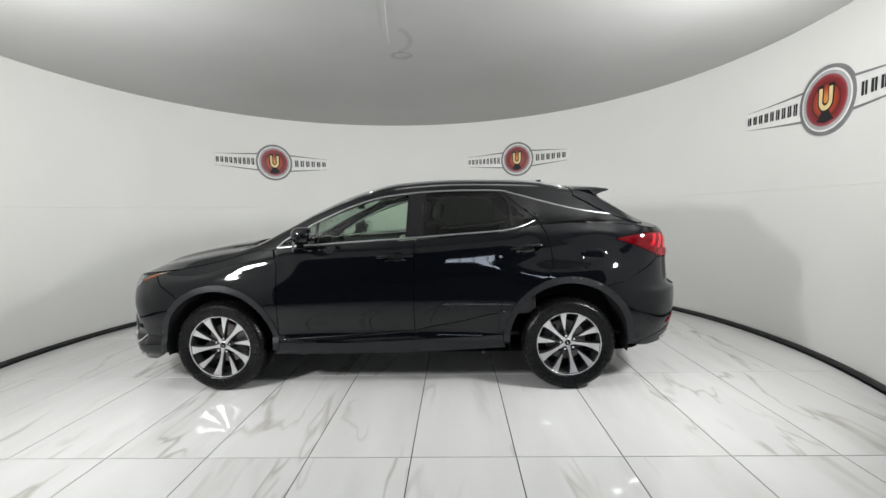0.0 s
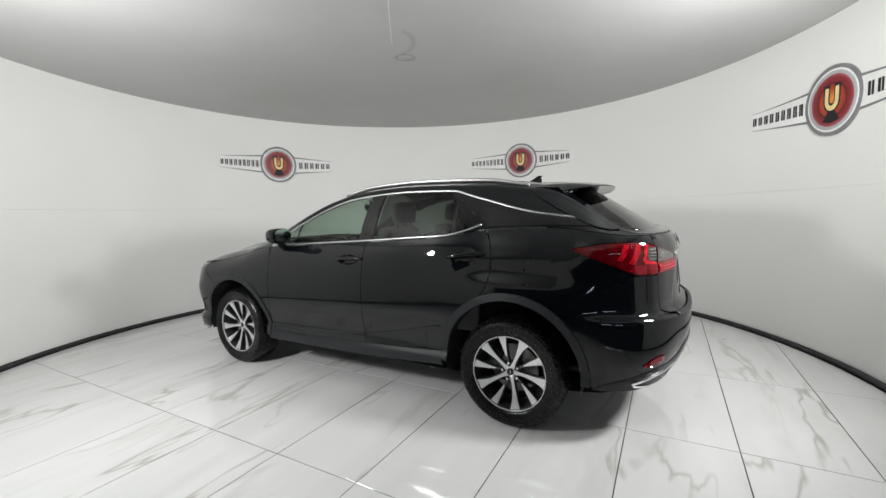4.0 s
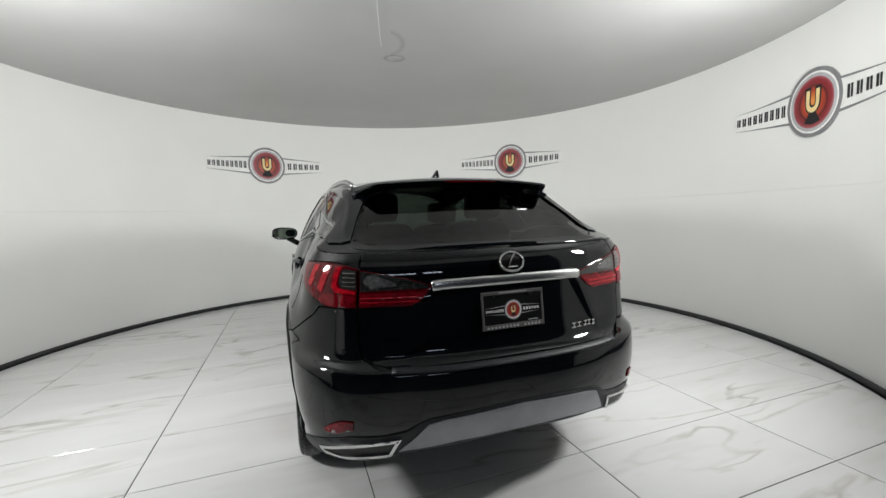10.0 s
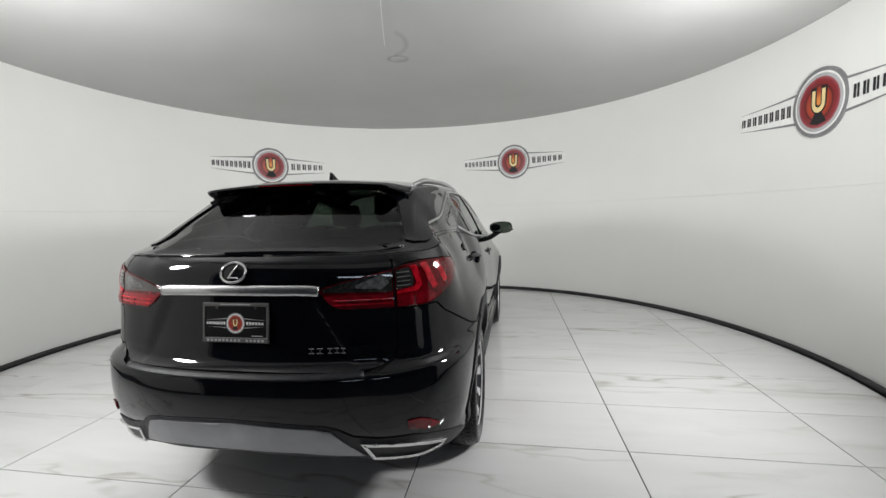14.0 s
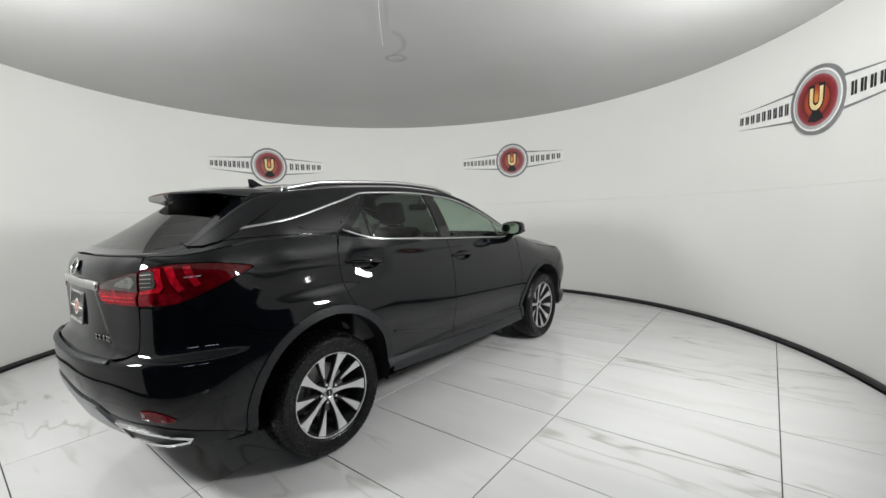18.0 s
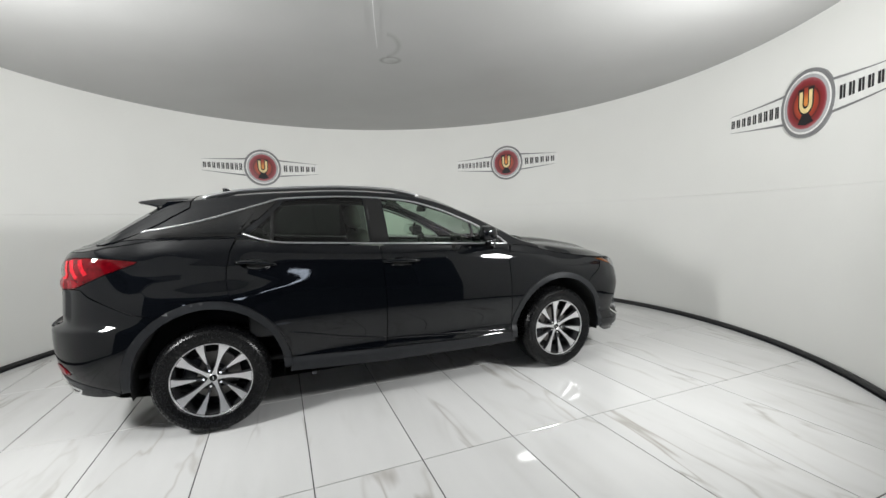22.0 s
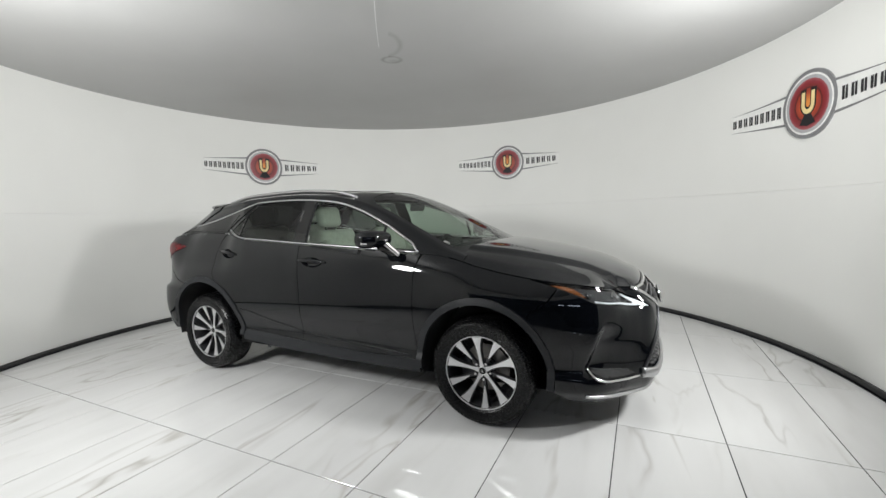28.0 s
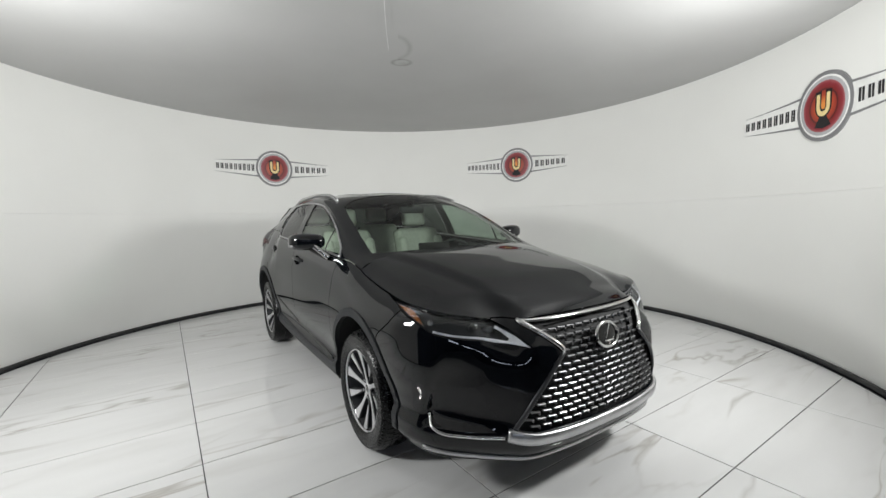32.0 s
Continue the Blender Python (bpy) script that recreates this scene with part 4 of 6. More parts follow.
def body_panels():
    g = 0.0025
    # front bumper, closed over the nose
    left = ([S(1.862, 0.30)] + [S(WB + RO * math.cos(radians(a)), arch_z(WB) + RO * math.sin(radians(a))) for a in steps(-8, 50, 18)]
            + [S(1.725, 0.80), S(1.827, 0.872), S(1.884, 0.945)] + [(s, z - 0.004) for s, z in LAMP_LOW[1:-1]]
            + [F(0.476, 0.790), F(0.524, 0.843), F(0.575, 0.871), F(0.662, 0.914)] + [F(y, top_z(s_front(y)) - 0.002) for y in (0.664, 0.64, 0.61, 0.58, 0.54, 0.49, 0.36, 0.18, 0.0)])
    low = [F(0.0, 0.225), F(0.5, 0.225), F(0.75, 0.235), S(2.10, 0.245), S(1.95, 0.26)]
    half = low + left
    outline = half + [(-s, z) for s, z in reversed(half[1:-1])]
    link_panel("front_bumper", panel(outline, sk, (0.011, 0.012), holes=[grille_poly], gap=g), PAINT, car, "gloss black front bumper with hollow corners")
    # fenders
    fender = ([S(0.925, 0.37), S(0.905, 0.48), S(0.893, 0.7), S(0.893, 1.0), S(0.905, 1.06), S(0.94, top_height(0.94) - 0.002)] + top_line(0.96, 1.70, 0.002)
              + [S(1.71, 0.991), S(1.82, 0.968), S(1.880, 0.947), S(1.824, 0.872), S(1.722, 0.80)] + arch(WB, RO, 50, 180, 44))
    link_panel("front_fender", panel(fender, sk, gap=g), PAINT, car, mirror=True)
    # doors
    front_door = ([S(0.893, 1.0), S(0.893, 0.7), S(0.905, 0.48), S(0.915, 0.395), S(0.4, 0.392), S(-0.19, 0.412), S(-0.185, 0.8), S(-0.205, 1.15)]
                  + top_line(-0.208, 0.925, 0.002) + [S(0.905, 1.06)])
    link_panel("front_door", panel(front_door, sk, gap=g, holes=[handle_oval(*HANDLES[0])]), PAINT, car, mirror=True)
    rear_door = ([S(-0.205, 1.15), S(-0.185, 0.8), S(-0.19, 0.412), S(-0.75, 0.435), S(-0.878, 0.442)] + arch(-WB, ROR, 10, 69, 22)
                 + [S(-1.245, 0.93), S(-1.262, 1.02), S(-1.258, 1.10), S(-1.235, 1.21), S(-1.19, top_height(-1.19) - 0.002)] + top_line(-1.17, -0.21, 0.002))
    link_panel("rear_door", panel(rear_door, sk, gap=g, holes=[handle_oval(*HANDLES[1])]), PAINT, car, mirror=True)
    # sills
    sill = [S(0.935, 0.30), S(0.922, 0.36), S(0.915, 0.395), S(0.4, 0.392), S(-0.19, 0.412), S(-0.75, 0.435), S(-0.876, 0.442), S(-0.898, 0.345), S(-0.19, 0.308), S(0.4, 0.298)]
    link_panel("sill", panel(sill, sk, (0.05, 0.02), gap=g, lip=0.05), PLASTIC, car, "dark sill moulding", mirror=True)
    # quarters
    quarter = (arch(-WB, ROR, 69, 122, 22) + [S(-1.80, 0.858), S(-1.895, 0.902), S(-2.05, 0.978), S(-2.095, 1.020)] + [(s, z - 0.003) for s, z in tail_outer[14:7:-1]]
               + [(s, z + 0.004) for s, z in tail_outer[8:1:-1]] + [Q(0.704, 1.190), Q(0.704, 1.230), Q(0.707, top_z(s_rear(0.707)) - 0.002)]
               + top_line(-2.22, -1.20, 0.002, 20) + [S(-1.235, 1.21), S(-1.258, 1.10), S(-1.262, 1.02), S(-1.245, 0.93)])
    link_panel("quarter_panel", panel(quarter, sk, gap=g), PAINT, car, mirror=True)
    flap = [S(-1.480, 1.075), S(-1.492, 1.092), S(-1.520, 1.100), S(-1.648, 1.106), S(-1.672, 1.095), S(-1.684, 1.06), S(-1.693, 0.982), S(-1.690, 0.950), S(-1.665, 0.942), S(-1.535, 0.942), S(-1.503, 0.954), S(-1.488, 0.980)]
    mesh_object("fuel_flap", panel(flap, sk, (0.02, 0.02), lift=0.0015, lip=0.004), PAINT, car)
    # tailgate
    gate = [Q(0.0, 0.783)] + [(s, z + 0.006) for s, z in GATE_EDGE[:-1]] + [Q(0.702, 1.0), Q(0.701, 1.22)] + [Q(y, top_z(s_rear(y)) - 0.002) for y in (0.697, 0.5, 0.35, 0.2)] + [Q(0.0, top_z(SEND) - 0.002)]
    outline = gate + [(2 * SEND - s, z) for s, z in reversed(gate[1:-1])]
    link_panel("tailgate", panel(outline, sk, (0.02, 0.018), gap=g), PAINT, car, "black tailgate below the rear window")
    # rear bumper
    low = [Q(0.0, 0.43), Q(0.42, 0.42), Q(0.55, 0.38), Q(0.62, 0.365), Q(0.80, 0.352), S(-2.0, 0.345), S(-1.898, 0.350)]
    edge = ([S(-WB + ROR * math.cos(radians(a)), arch_z(-WB) + ROR * math.sin(radians(a))) for a in steps(180, 122, 22)]
            + [S(-1.80, 0.854), S(-1.895, 0.898), S(-2.05, 0.974), S(-2.10, 1.020), S(-2.145, 1.020), Q(0.706, 1.019)] + GATE_EDGE[-2::-1] + [Q(0.0, 0.776)])
    half = low + edge
    outline = half + [(2 * SEND - s, z) for s, z in reversed(half[1:-1])]
    link_panel("rear_bumper", panel(outline, sk, (0.024, 0.014), gap=g), PAINT, car, "gloss black rear bumper")
    # arch trims
    for xw, a0, a1, r0, r1 in ((WB, -8, 186, RA, RO), (-WB, -1, 184, RAR, ROR)):
        ring = arch(xw, r0, a0, a1, 40) + arch(xw, r1 - 0.001, a1, a0, 40)
        link_panel("arch_trim", panel(ring, sk, (0.02, 0.02), lift=0.007, lip=0.032), PLASTIC, car, "matt dark grey wheel arch trim", mirror=True)
    # lining behind the gaps
    full = ([F(0, 0.24)] + [S(x, 0.30) for x in (2.1, 1.9)] + arch(WB, RA + 0.012, -4, 184, 20) + arch(-WB, RAR + 0.012, -4, 184, 20) + [S(-2.1, 0.40), Q(0.5, 0.46), Q(0, 0.47)]
            + [Q(0, top_z(SEND) - 0.01)] + [(s, top_z(s) - 0.012) for s in np.linspace(SEND, 0, 90)][1:-1] + [F(0, 0.885)])
    link_panel("body_lining", panel(full, sk, (0.06, 0.05), lift=-0.024, rim=False, holes=[[(0.002, 0.41), F(0.40, 0.43), F(0.25, 0.75), F(0.36, 0.88), (0.002, 0.89)]]), INNER, car, "dark inner body lining", mirror=True)


def bonnet():
    pts = []
    for s in np.linspace(0, s_side(1.14), 120):
        x, y, z = skin(s, top_z(s))
        pts.append((max(0.0, y), x))
    pts[0] = (0.0, pts[0][1])
    back = [(0.80, 1.105), (0.76, 1.145), (0.66, 1.19), (0.45, 1.235), (0.0, 1.26)]
    half = pts + back
    outline = half + [(-y, x) for y, x in reversed(half[1:-1])]
    bm = panel(outline, hood_uv, (0.022, 0.022), gap=0.002, flip=-1.0)
    mesh_object("bonnet", bm, PAINT, car, "black bonnet with two faint creases")
    bm = panel([(0.78, 1.13), (0.80, 1.215), (0.45, 1.285), (0.0, 1.30), (-0.45, 1.285), (-0.80, 1.215), (-0.78, 1.13), (0, 1.2)], lambda y, x: (x, y, 1.118 + 0.02 * (1 - (y / 0.8) ** 2)), (0.05, 0.04), flip=-1.0, rim=False)
    mesh_object("cowl", bm, PLASTIC, car)
    for y0, y1 in ((0.56, -0.02), (-0.05, -0.52)):
        a, b = Vector((1.20, y0, 1.150)), Vector((1.16, y1, 1.205 if abs(y1) < 0.3 else 1.165))
        path = [a.lerp(b, i / 10) + Vector((0, 0, 0.012 * math.sin(math.pi * i / 10))) for i in range(11)]
        part("wiper", tube([p - Vector((0.0, 0, 0.012)) for p in path], 0.008, 6), PLASTIC, car)


GLASS_FRONT = [C(0.575, 1.178), C(0.575, 1.345), C(0.42, 1.408), C(0.18, 1.492), C(-0.05, 1.542), C(-0.145, 1.552), C(-0.13, 1.212)]
GLASS_SAIL = [C(0.60, 1.178), C(0.60, 1.333), C(0.80, 1.238), C(0.885, 1.165)]
GLASS_REAR = [C(-0.285, 1.222), C(-0.295, 1.558), C(-0.5, 1.568), C(-0.77, 1.562), C(-0.875, 1.548), C(-1.115, 1.318), C(-1.03, 1.285), C(-0.93, 1.265), C(-0.5, 1.236)]


def mirror_w(poly):
    return [(x, 6 - w) for x, w in poly]


def cabin_body():
    screen = [T(1.235, 0.0), T(1.215, 0.35), T(1.16, 0.60), (1.12, 2.05), (0.9, 2.04), (0.6, 2.04), (0.40, 2.06), T(0.30, 0.52), T(0.265, 0.3), T(0.255, 0.0)]
    screen = screen + [(x, 6 - w) for x, w in reversed(screen[1:-1])]
    xr = float(EDGE[-1, 0])
    back = [T(-1.69, 0.0), T(-1.69, 0.40), T(-1.70, 0.50), T(-1.735, 0.545), T(-1.79, 0.570), T(-1.87, 0.605), T(-1.95, 0.636), T(-2.0, 0.655), T(-2.035, 0.650), T(-2.075, 0.625), T(-2.133, 0.575), T(-2.165, 0.45), T(-2.185, 0.30), T(-2.198, 0.15), T(-2.202, 0.0)]
    back = back + [(x, 6 - w) for x, w in reversed(back[1:-1])]
    outline = [(xr + 0.002, 0.0), (1.245, 0.0), (1.245, 6.0), (xr + 0.002, 6.0)]
    holes = [screen, back, GLASS_SAIL, mirror_w(GLASS_SAIL), GLASS_FRONT, mirror_w(GLASS_FRONT), GLASS_REAR, mirror_w(GLASS_REAR)]
    bm = panel(outline, cabin, (0.022, 0.05), holes=holes, flip=CAF, rim=False)
    mesh_object("cabin_shell", bm, PAINT, car, "black roof and window pillars")
    mesh_object("windscreen", panel(screen, cabin, (0.04, 0.1), lift=-0.003, lip=0.004, flip=CAF), SCREEN_GLASS, car, "clear curved windscreen")
    mesh_object("rear_window", panel(back, cabin, (0.03, 0.06), lift=-0.003, lip=0.004, flip=CAF), REAR_GLASS, car, "dark raked rear window")
    for name, poly, mat, lab in (("front_side_window", GLASS_FRONT, GREEN_GLASS, "green-tinted door window"), ("rear_side_window", GLASS_REAR, PRIVACY_GLASS, "dark privacy-glass door window")):
        link_panel(name, panel(poly, cabin, (0.04, 0.09), lift=-0.004, lip=0.004, flip=CAF), mat, car, lab, mirror=True)
    # frit and divider on the rear door window
    link_panel("window_divider", panel([C(-0.955, 1.262), C(-0.94, 1.50), C(-0.965, 1.475), C(-0.978, 1.268)], cabin, (0.02, 0.05), lift=0.0, lip=0.004, flip=CAF), PIANO, car, mirror=True)
    # black pillar covers and the sail panel under the mirror
    pillar = [C(-0.15, 1.214), C(-0.165, 1.565), C(-0.275, 1.570), C(-0.268, 1.222)]
    link_panel("pillar_cover", panel(pillar, cabin, (0.02, 0.05), lift=0.004, lip=0.006, flip=CAF), PIANO, car, mirror=True)
    link_panel("vent_window", panel(GLASS_SAIL, cabin, (0.03, 0.06), lift=-0.004, lip=0.004, flip=CAF), GREEN_GLASS, car, "small fixed corner window", mirror=True)
    # gloss quarter panel with its small window
    quarter = [C(-0.905, 1.560), C(-1.12, 1.496), C(-1.37, 1.423), C(-1.53, 1.386), C(-1.65, 1.366), C(-1.765, 1.352), C(-1.86, 1.308)] + [C(x, max(top_height(x) + 0.012, 1.312)) for x in (-1.80, -1.70, -1.60, -1.50, -1.40, -1.30, -1.20)]
    link_panel("quarter_trim", panel(quarter, cabin, (0.02, 0.03), lift=0.005, lip=0.008, flip=CAF), PIANO, car, "gloss black rear quarter trim", mirror=True)
    qw = [C(-1.08, 1.462), C(-1.25, 1.412), C(-1.45, 1.360), C(-1.42, 1.336), C(-1.20, 1.330), C(-1.17, 1.345)]
    link_panel("quarter_window", panel(qw, cabin, (0.02, 0.03), lift=0.0075, lip=0.003, flip=CAF), surface("dark_quarter_glass", (0.006, 0.0065, 0.007), 0.04), car, mirror=True)
    # bright mouldings
    belt = [C(0.905, 1.150), C(0.57, 1.170), C(0.21, 1.190), C(-0.19, 1.210), C(-0.5, 1.229), C(-0.76, 1.244), C(-0.93, 1.256), C(-1.04, 1.282), C(-1.10, 1.303), C(-1.155, 1.326)]
    upper_ = [C(0.905, 1.150), C(0.84, 1.215), C(0.63, 1.330), C(0.42, 1.425), C(0.18, 1.510), C(-0.05, 1.562), C(-0.23, 1.580), C(-0.5, 1.588), C(-0.77, 1.583), C(-0.90, 1.572),
              C(-1.17, 1.490), C(-1.38, 1.430), C(-1.55, 1.392), C(-1.65, 1.374), C(-1.765, 1.360)]
    for line, wd in ((belt, 0.013), (upper_, 0.014)):
        path, nor = on_skin(cabin, line, (0.03, 0.06), CAF)
        link_panel("window_moulding", sweep(path, nor, wd, 0.007), SATIN, car, "satin silver window moulding", mirror=True)
    path, nor = on_skin(cabin, [C(-1.19, 1.312), C(-1.6, 1.314), C(-1.88, 1.304)], (0.03, 0.06), CAF)
    link_panel("quarter_seam", sweep(path, nor, 0.005, 0.003), PIANO, car, mirror=True)
    # roof rails
    xs = steps(0.20, -1.42, 40)
    path = []
    for i, x in enumerate(xs):
        p = Vector(cabin(x, 2.06))
        h = 0.022 * min(1.0, i / 6, (40 - i) / 6)
        path.append(p + Vector((0, 0.004, h)))
    link_panel("roof_rail", sweep(path, [Vector((0, 0.35, 1)).normalized()] * len(path), 0.024, 0.018, base=0.9), SATIN, car, "satin silver roof rail", mirror=True)
    # sunroof
    sun = [T(0.10, 0.0), T(0.10, 0.36), T(-0.55, 0.36), T(-0.55, 0.0)]
    sun = sun + [(x, 6 - w) for x, w in reversed(sun[1:-1])]
    mesh_object("sunroof", panel(sun, cabin, (0.05, 0.15), lift=0.003, lip=0.004, flip=CAF), PIANO, car, "dark glass sunroof")


body_panels()
bonnet()
cabin_body()

# underside and wheel houses
bm = bmesh.new()
ring_pts = [(max(x * 0.965, -1.98), y * 0.93) for x, y, z in [skin(s, 0.3) for s in np.linspace(0, SEND, 60)]]
verts = [bm.verts.new((x, max(y, 0.0), 0.29)) for x, y in ring_pts] + [bm.verts.new((x, -max(y, 0.0), 0.29)) for x, y in reversed(ring_pts[1:-1])]
bm.faces.new(verts)
bmesh.ops.triangulate(bm, faces=bm.faces)
mesh_object("underbody", bm, INNER, car)
for xw in (WB, -WB):
    for sd in (1, -1):
        bm = bmesh.new()
        rows = []
        for a in steps(-12, 192, 24):
            c, s_ = math.cos(radians(a)), math.sin(radians(a))
            hr = 0.441 if xw > 0 else 0.456
            rows.append([bm.verts.new((xw + hr * c, sd * y, arch_z(xw) + hr * s_)) for y in (0.55, 0.75, 0.922 + 0.030 * max(0.0, s_))])
        for a, b in zip(rows, rows[1:]):
            for j in range(2):
                bm.faces.new((a[j], a[j + 1], b[j + 1], b[j]))
        bm.faces.new([r[0] for r in rows])
        part("wheel_house", bm, INNER, car)

# ---- wheels ----


def spoke_outline(stations, swirl):
    """Closed outline in polar form: (radius, half width) with a bend that grows outwards."""
    left, right = [], []
    for r, hw in stations:
        a0 = swirl * (r / 0.24) ** 2
        q = math.asin(min(0.9, hw / r))
        left.append((r, a0 + q))
        right.append((r, a0 - q))
    return left + right[::-1]


def spoke_bm(outline, depth, thick, turn):
    bm = bmesh.new()
    hi = [bm.verts.new((r * math.cos(a + turn), depth(r), r * math.sin(a + turn))) for r, a in outline]
    lo = [bm.verts.new((v.co.x, v.co.y - thick, v.co.z)) for v in hi]
    n = len(outline) // 2
    for i in range(n - 1):
        j = len(outline) - 1 - i
        bm.faces.new((hi[i], hi[i + 1], hi[j - 1], hi[j]))
        bm.faces.new((lo[i], lo[j], lo[j - 1], lo[i + 1]))
    m = len(outline)
    for i in range(m):
        k = (i + 1) % m
        bm.faces.new((hi[i], lo[i], lo[k], hi[k]))
    bmesh.ops.recalc_face_normals(bm, faces=bm.faces)
    return bm


def build_wheel():
    """Wheel about the y axis, outer side towards +y; hub at the origin."""
    w = new("wheel")
    w.parent = car
    ty = 0.117
    prof = [(0.232, -ty + 0.01), (0.262, -ty - 0.004), (0.305, -ty - 0.010), (0.345, -ty + 0.004), (0.362, -ty + 0.024), (0.3665, -0.05), (0.3675, 0.0), (0.3665, 0.05),
            (0.362, ty - 0.024), (0.345, ty - 0.004), (0.330, ty + 0.006), (0.327, ty + 0.0045), (0.300, ty + 0.010), (0.296, ty + 0.008), (0.272, ty + 0.006), (0.258, ty - 0.000), (0.252, ty - 0.010), (0.240, ty - 0.02)]
    tyre = part("tyre", revolve(prof, 96), TYRE, w, smooth=50)
    bm = bmesh.new()
    for i in range(66):
        for y0, y1, sh in ((-0.092, -0.056, 0.0), (-0.050, -0.018, 0.5), (-0.013, 0.013, 0.0), (0.018, 0.050, 0.5), (0.056, 0.092, 0.0)):
            a0, a1 = (i + sh + 0.06) / 66 * 2 * math.pi, (i + sh + 0.90) / 66 * 2 * math.pi
            vs = []
            for rr in (0.360, 0.372 if abs(y0 + y1) < 0.12 else 0.3705):
                for a, y in ((a0, y0), (a1, y0), (a1, y1), (a0, y1)):
                    k = rr - (0.006 if abs(y) > 0.09 else 0.0)
                    vs.append(bm.verts.new((k * math.cos(a), y, k * math.sin(a))))
            bm.faces.new(vs[4:])
            for j in range(4):
                bm.faces.new((vs[j], vs[(j + 1) % 4], vs[4 + (j + 1) % 4], vs[4 + j]))
    bmesh.ops.recalc_face_normals(bm, faces=bm.faces)
    tagged(part("tread", bm, TYRE, tyre, smooth=20), kind="stuff")
    bm = bmesh.new()
    for i in range(80):
        a0, a1 = (i + 0.1) / 80 * 2 * math.pi, (i + 0.72) / 80 * 2 * math.pi
        vs = []
        for y, rr in ((ty - 0.013, 0.3565), (ty + 0.0005, 0.346)):
            for a in (a0, a1):
                vs.append(bm.verts.new((rr * math.cos(a), y, rr * math.sin(a))))
        low = [bm.verts.new(v.co * 0.985) for v in vs]
        bm.faces.new((vs[0], vs[1], vs[3], vs[2]))
        for a, b in ((0, 1), (1, 3), (3, 2), (2, 0)):
            bm.faces.new((vs[a], vs[b], low[b], low[a]))
    bmesh.ops.recalc_face_normals(bm, faces=bm.faces)
    tagged(part("shoulder_lug", bm, TYRE, tyre, smooth=20), kind="stuff")
    rim = part("rim", revolve([(0.2530, ty - 0.004), (0.2530, ty - 0.016), (0.242, ty - 0.022), (0.236, ty - 0.05), (0.224, -0.05), (0.240, -ty + 0.01)], 72), RIM_DARK, w, "dark alloy rim barrel")
    part("rim_lip", revolve([(0.2528, ty - 0.012), (0.2540, ty - 0.007), (0.2528, ty - 0.003), (0.2478, ty - 0.004), (0.2462, ty - 0.012)], 72), RIM_FACE, w, "machined silver rim lip")

    def depth(r):
        return ty - 0.016 - 0.042 * (1 - min(1.0, r / 0.2455)) ** 1.3 - 0.008 * math.sin(min(1.0, max(0.0, (r - 0.03) / 0.214)) * math.pi)

    main = spoke_outline([(0.036, 0.017), (0.055, 0.0115), (0.08, 0.0098), (0.11, 0.0105), (0.14, 0.0125), (0.17, 0.016), (0.20, 0.0215), (0.225, 0.028), (0.2455, 0.035)], radians(3))
    blade = spoke_outline([(0.105, 0.0025), (0.125, 0.0065), (0.15, 0.0105), (0.18, 0.0145), (0.21, 0.019), (0.2455, 0.026)], radians(3))
    for i in range(5):
        turn = radians(90 + 72 * i)
        part("spoke", spoke_bm(main, depth, 0.006, turn), RIM_FACE, w)
        part("spoke_flank", spoke_bm([(r, a) for r, a in spoke_outline([(0.036, 0.021), (0.08, 0.0135), (0.14, 0.0165), (0.19, 0.024), (0.2455, 0.041)], radians(3))], lambda r: depth(r) - 0.005, 0.03, turn), RIM_DARK, w)
        part("short_spoke", spoke_bm(blade, lambda r: depth(r) + 0.0, 0.006, turn + radians(36)), RIM_FACE, w)
        part("spoke_flank", spoke_bm([(r, a) for r, a in spoke_outline([(0.040, 0.008), (0.10, 0.0085), (0.15, 0.014), (0.20, 0.021), (0.2455, 0.030)], radians(3))], lambda r: depth(r) - 0.006, 0.03, turn + radians(36)), RIM_DARK, w)
        a = turn + radians(36)
        bm = bmesh.new()
        bmesh.ops.create_cone(bm, cap_ends=True, segments=6, radius1=0.0115, radius2=0.009, depth=0.026)
        bmesh.ops.transform(bm, matrix=pose(0.0575 * math.cos(a), ty - 0.058, 0.0575 * math.sin(a), -90, 0, 0), verts=bm.verts)
        part("wheel_nut", bm, CHROME, w)
    part("hub", revolve([(0.0, ty - 0.074), (0.074, ty - 0.074), (0.074, ty - 0.10), (0.0, ty - 0.10)], 32), RIM_DARK, w)
    cap = part("centre_cap", revolve([(0.0, ty - 0.0475), (0.022, ty - 0.048), (0.030, ty - 0.052), (0.033, ty - 0.07)], 32), PIANO, w)
    part("cap_ring", revolve([(0.024, ty - 0.0485), (0.0275, ty - 0.0465), (0.031, ty - 0.049), (0.0325, ty - 0.055)], 32), RIM_FACE, w)
    part("cap_mark", box_bm((0.005, 0.003, 0.026), (0.0, ty - 0.0465, 0.0), 0.001, 1, (0, 28, 0)), CHROME, cap)
    part("brake_disc", revolve([(0.0, -0.005), (0.075, -0.005), (0.078, -0.02), (0.165, -0.02), (0.165, -0.045), (0.0, -0.045)], 48), BRAKE, w)
    bm = box_bm((0.09, 0.06, 0.17), (0.15, -0.03, 0.0), 0.015, 2)
    part("brake_caliper", bm, RIM_DARK, w)
    part("wheel_back", revolve([(0.0, -0.06), (0.225, -0.06), (0.225, -0.07), (0.0, -0.07)], 40), INNER, w)
    return w


SPIN = (28, -23, 9, -18)          # turn of each wheel about its axle


